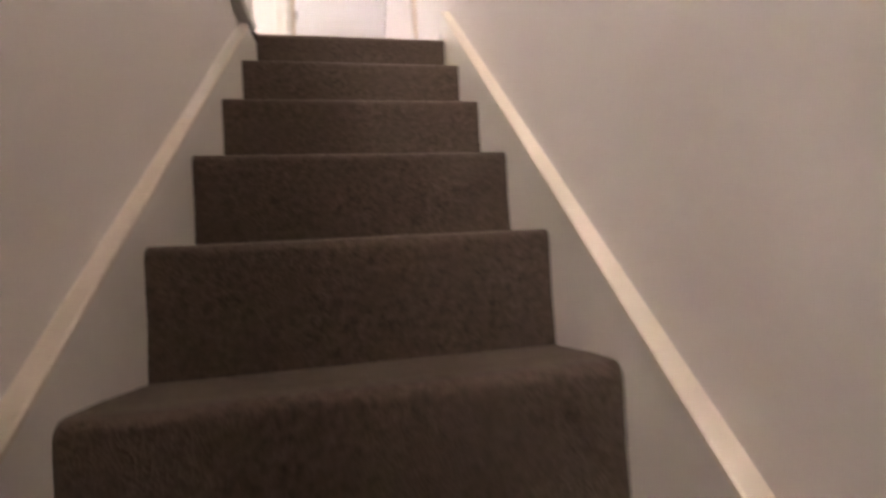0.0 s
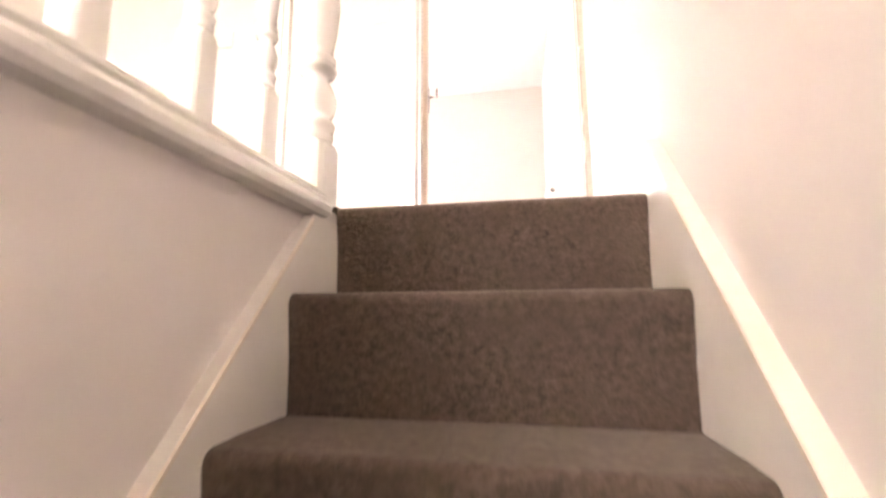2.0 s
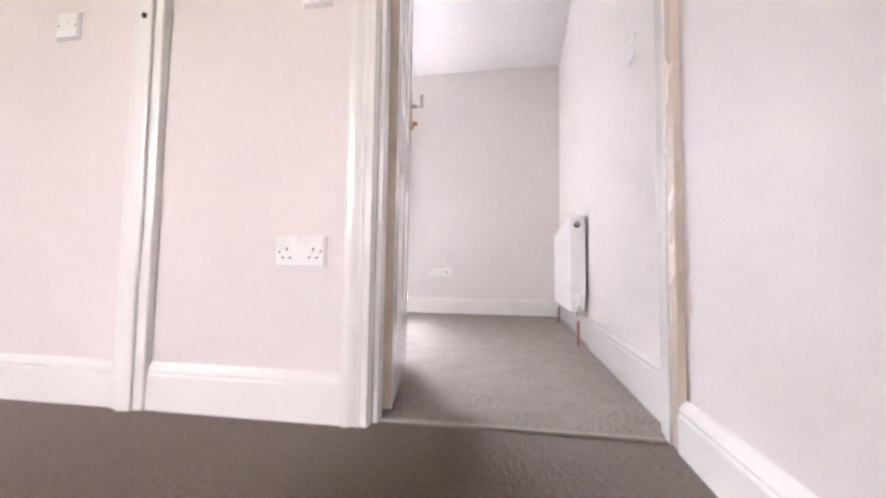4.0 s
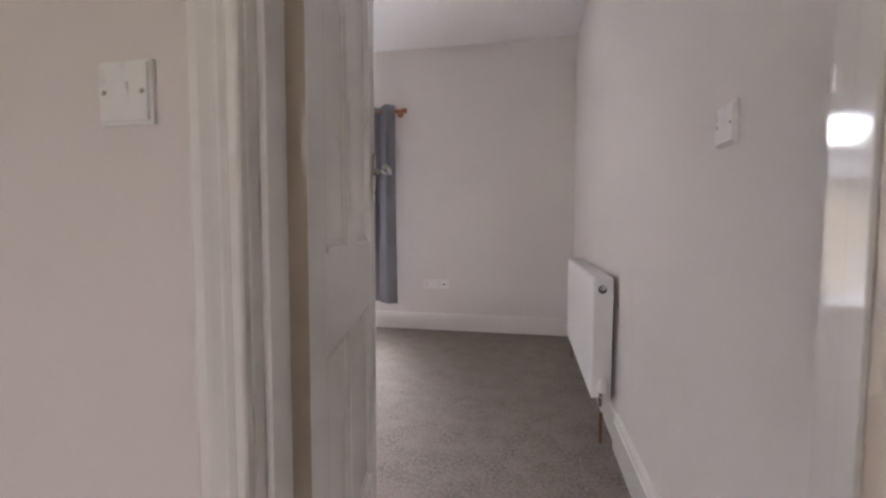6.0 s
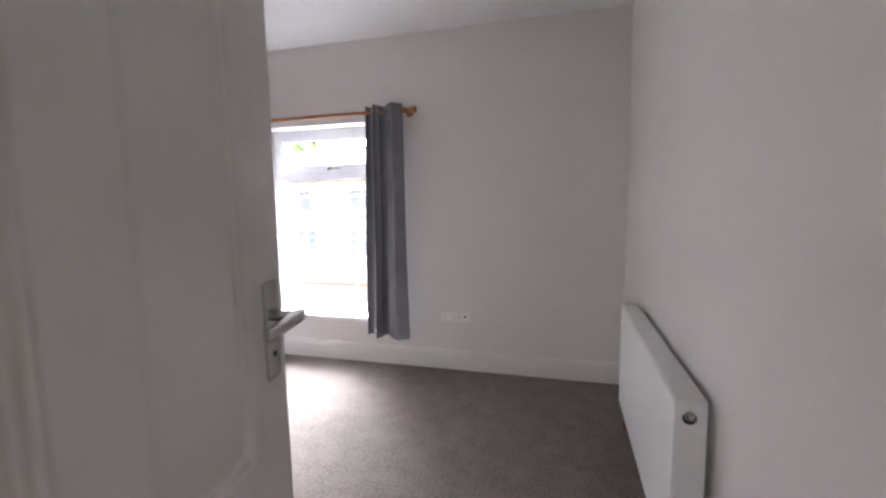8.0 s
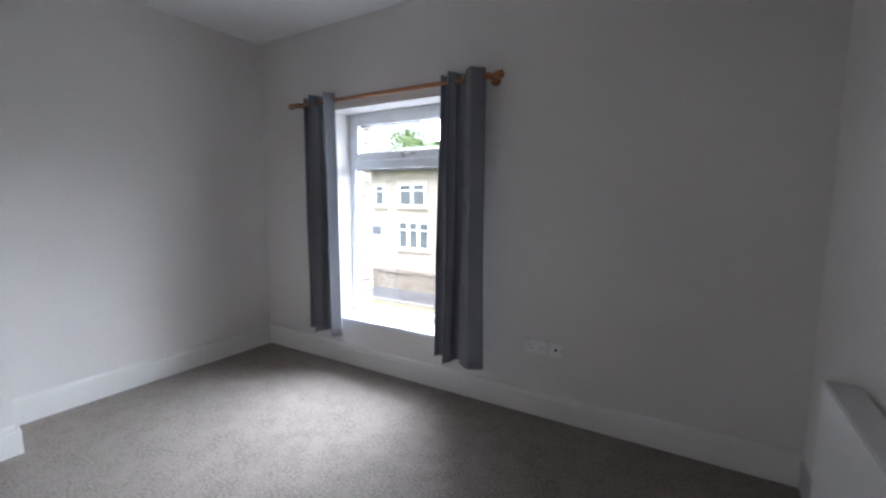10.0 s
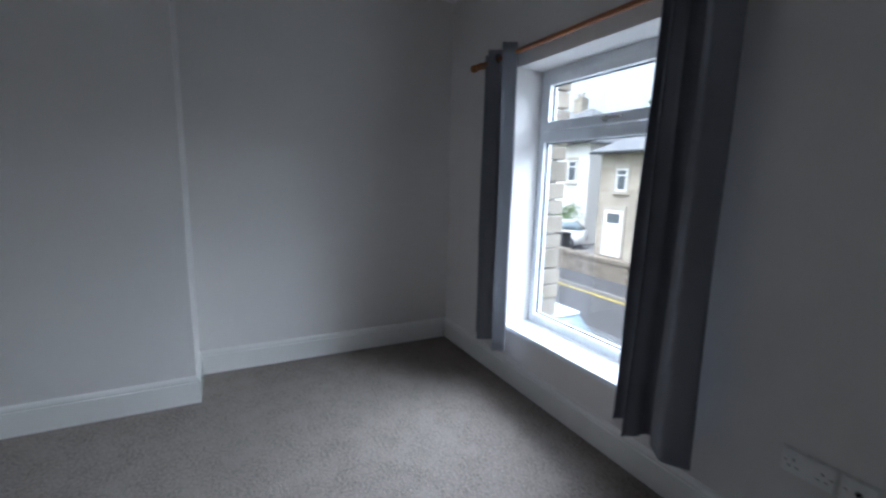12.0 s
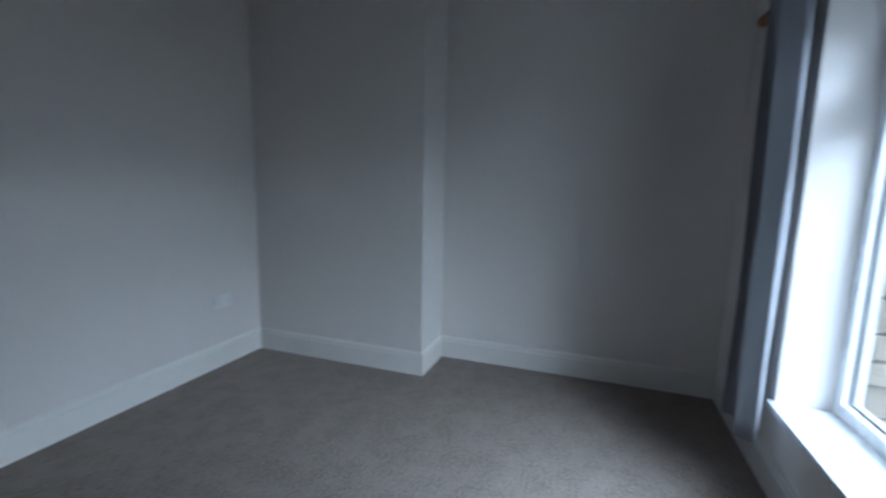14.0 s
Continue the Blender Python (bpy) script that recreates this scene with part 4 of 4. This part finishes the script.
for k, (x, y, z, h, c) in enumerate(((-22, 34, -2, 9, 3.5), (-17.5, 36, -1, 9.5, 3.6), (-27, 44, 0, 10, 4), (-40, 40, 0, 9, 4), (-12, 42, 0, 12, 4.5), (-33, 33, -1.5, 7, 3), (-46, 34, -1, 8, 3.4), (-19.3, 19.5, -2.2, 2.2, 1.1), (-23.5, 18.6, -2.2, 1.6, 0.9), (-28, 18.4, -2.2, 1.8, 1.0))):
    if h > 3:
        tree(x, y, z, h, c, 20 + k)
    else:
        tree(x, y, z, h, c, 20 + k, "bush", "small leafy green garden bush behind the stone wall")


def car(m, paint, label):
    """A small hatchback: local x along its length, wheels on local z 0."""
    root = thing("car", m, label, "car", "parked cars")
    side = [(-1.95, 0.32), (-2.0, 0.55), (-1.93, 0.82), (-1.30, 0.95), (-0.95, 1.0), (1.85, 0.98), (1.98, 0.80), (2.0, 0.45), (1.92, 0.28), (1.55, 0.25), (-1.5, 0.25)]
    bm = bmesh.new()
    sweep(bm, [Vector((x, 0, z)) for x, z in side], (0, -0.85, 0), (0, 0.85, 0))
    bmesh.ops.bevel(bm, geom=list(bm.edges), offset=0.07, segments=3, affect="EDGES")
    body = part("body", bm, paint, root, "", True)
    def cabin(inset, z1, xs, name, mat):
        b = bmesh.new()
        low = [b.verts.new(p) for p in ((xs[0], -0.82, 0.96), (xs[3], -0.82, 0.96), (xs[3], 0.82, 0.96), (xs[0], 0.82, 0.96))]
        top = [b.verts.new(p) for p in ((xs[1], -0.82 + inset, z1), (xs[2], -0.82 + inset, z1), (xs[2], 0.82 - inset, z1), (xs[1], 0.82 - inset, z1))]
        for k in range(4):
            b.faces.new((low[k], low[(k + 1) % 4], top[(k + 1) % 4], top[k]))
        b.faces.new(top)
        b.faces.new(low[::-1])
        bmesh.ops.bevel(b, geom=list(b.edges), offset=0.05, segments=2, affect="EDGES")
        return part(name, b, mat, root, "", True)
    cabin(0.14, 1.44, (-1.15, -0.40, 1.35, 1.85), "windows", CARGLASS)
    part("roof", boxes((-0.42, 1.40, -0.68, 0.68, 1.41, 1.475), bevel=0.03), paint, root)
    for x in (-0.1, 0.75):
        for s in (-1, 1):
            b = bmesh.new()
            sweep(b, [Vector((x + dx, s * (0.835 + dy), 0)) for dx, dy in ((-0.04, -0.02), (0.04, -0.02), (0.04, 0.01), (-0.04, 0.01))], (0, 0, 0.96), (0, -s * 0.14, 1.42))
            part("pillar", b, paint, root)
    for s in (-1, 1):
        part("mirror", boxes((-0.85, -0.70, s * 0.97 - 0.09, s * 0.97 + 0.09, 0.95, 1.08), bevel=0.03), paint, root)
        part("headlight", boxes((-1.98, -1.80, s * 0.62 - 0.16, s * 0.62 + 0.16, 0.66, 0.80), bevel=0.03), CHROME, root, "clear headlight")
        for x in (-1.25, 1.25):
            y = s * 0.76
            w = part("wheel", lathe(bmesh.new(), [(-0.10, 0.24), (-0.10, 0.30), (-0.08, 0.32), (0.08, 0.32), (0.10, 0.30), (0.10, 0.24)], x, y, 0.32, 24, "y"), TYRE, root)
            part("rim", lathe(bmesh.new(), [(s * 0.09, 0.22), (s * 0.105, 0.20), (s * 0.108, 0.05), (s * 0.11, 0.04)], x, y, 0.32, 16, "y"), CHROME, w)
    return root


car(pose(-8.2, 8.3, GZ - 0.02), CARBLUE, "pale blue hatchback parked below the window")
car(pose(-18.9, 18.6, GZ + 0.55, 0, 0, 35), CARWHITE, "white hatchback parked in the drive opposite")
def gate_post(x, y):
    root = thing("gate_post", pose(x, y, GZ + 0.09), "pale stone gate post at the garden entrance", "gate post", "gate posts")
    part("shaft", boxes((-0.16, 0.16, -0.16, 0.16, 0, 1.15), bevel=0.02), RENDERWHITE, root)
    part("cap", lathe(bmesh.new(), [(1.15, 0.27), (1.21, 0.27), (1.34, 0.03)], n=4), PAVING, root)


gate_post(-17.5, 16.72)
gate_post(-19.9, 16.72)
gate = thing("metal_gate", pose(-19.66, 16.72, GZ + 0.09), "black iron railing gate between pale posts", "gate")
part("gate_frame", boxes((0, 0.04, -0.02, 0.02, 0.08, 1.0), (1.96, 2.0, -0.02, 0.02, 0.08, 1.0), (0.04, 1.96, -0.02, 0.02, 0.12, 0.16), (0.04, 1.96, -0.02, 0.02, 0.92, 0.96), (0.04, 1.96, -0.02, 0.02, 0.70, 0.73)), TYRE, gate)
for k in range(14):
    part("bar", lathe(bmesh.new(), [(0.16, 0.011), (0.92, 0.011), (1.02, 0.011), (1.07, 0.003)], 0.16 + 0.129 * k, 0, 0, 8), TYRE, gate)
bin_ob = thing("wheelie_bin", pose(-16.6, 17.5, GZ + 0.55), "dark plastic wheelie bin beside the drive", "bin")
part("tub", sweep(bmesh.new(), [Vector((x, y, 0)) for x, y in ((-0.25, -0.28), (0.25, -0.28), (0.29, 0.28), (-0.29, 0.28))], (0, 0, 0.03), (0, 0, 0.95)), TYRE, bin_ob)
part("lid", boxes((-0.31, 0.31, -0.34, 0.34, 0.95, 1.04), bevel=0.03), TYRE, bin_ob)
# low shrub at the foot of our wall
r2 = random.Random(9)
shrub = thing("shrub", pose(-6.7, 6.9, GZ + 0.08), "bright green shrub by the pavement", "shrub")
verts, faces = [], []
for _ in range(900):
    p = Vector((r2.gauss(0, 0.28), r2.gauss(0, 0.24), abs(r2.gauss(0.75, 0.38))))
    u = Vector((r2.uniform(-1, 1), r2.uniform(-1, 1), r2.uniform(-1, 1))).normalized()
    v = u.orthogonal().normalized()
    k = len(verts)
    verts += [tuple(p - u * 0.07), tuple(p + v * 0.03), tuple(p + u * 0.07), tuple(p - v * 0.03)]
    faces.append((k, k + 1, k + 2, k + 3))
me = bpy.data.meshes.new("foliage")
me.from_pydata(verts, [], faces)
me.materials.append(LEAF)
new("foliage", me).parent = shrub
part("stem", lathe(bmesh.new(), [(0, 0.03), (0.9, 0.012)], n=8), BARK, shrub)

# ---------- stones of the outer window jamb ----------
z, k = WZ0 - 0.3, 0
while z < WZ1 + 0.3:
    h = (0.11, 0.14, 0.095, 0.125, 0.10)[k % 5]
    for x0, x1 in ((WX0 - (0.36 if k % 2 else 0.22), WX0 + 0.045), (WX1 - 0.045, WX1 + (0.22 if k % 2 else 0.36))):
        bm = boxes((x0, x1, FY1 + 0.004, OUT + 0.03 + 0.006 * (k % 3), z, z + h - 0.012), bevel=0.006)
        part("stone", bm, STONE, wall_north)
    z += h
    k += 1
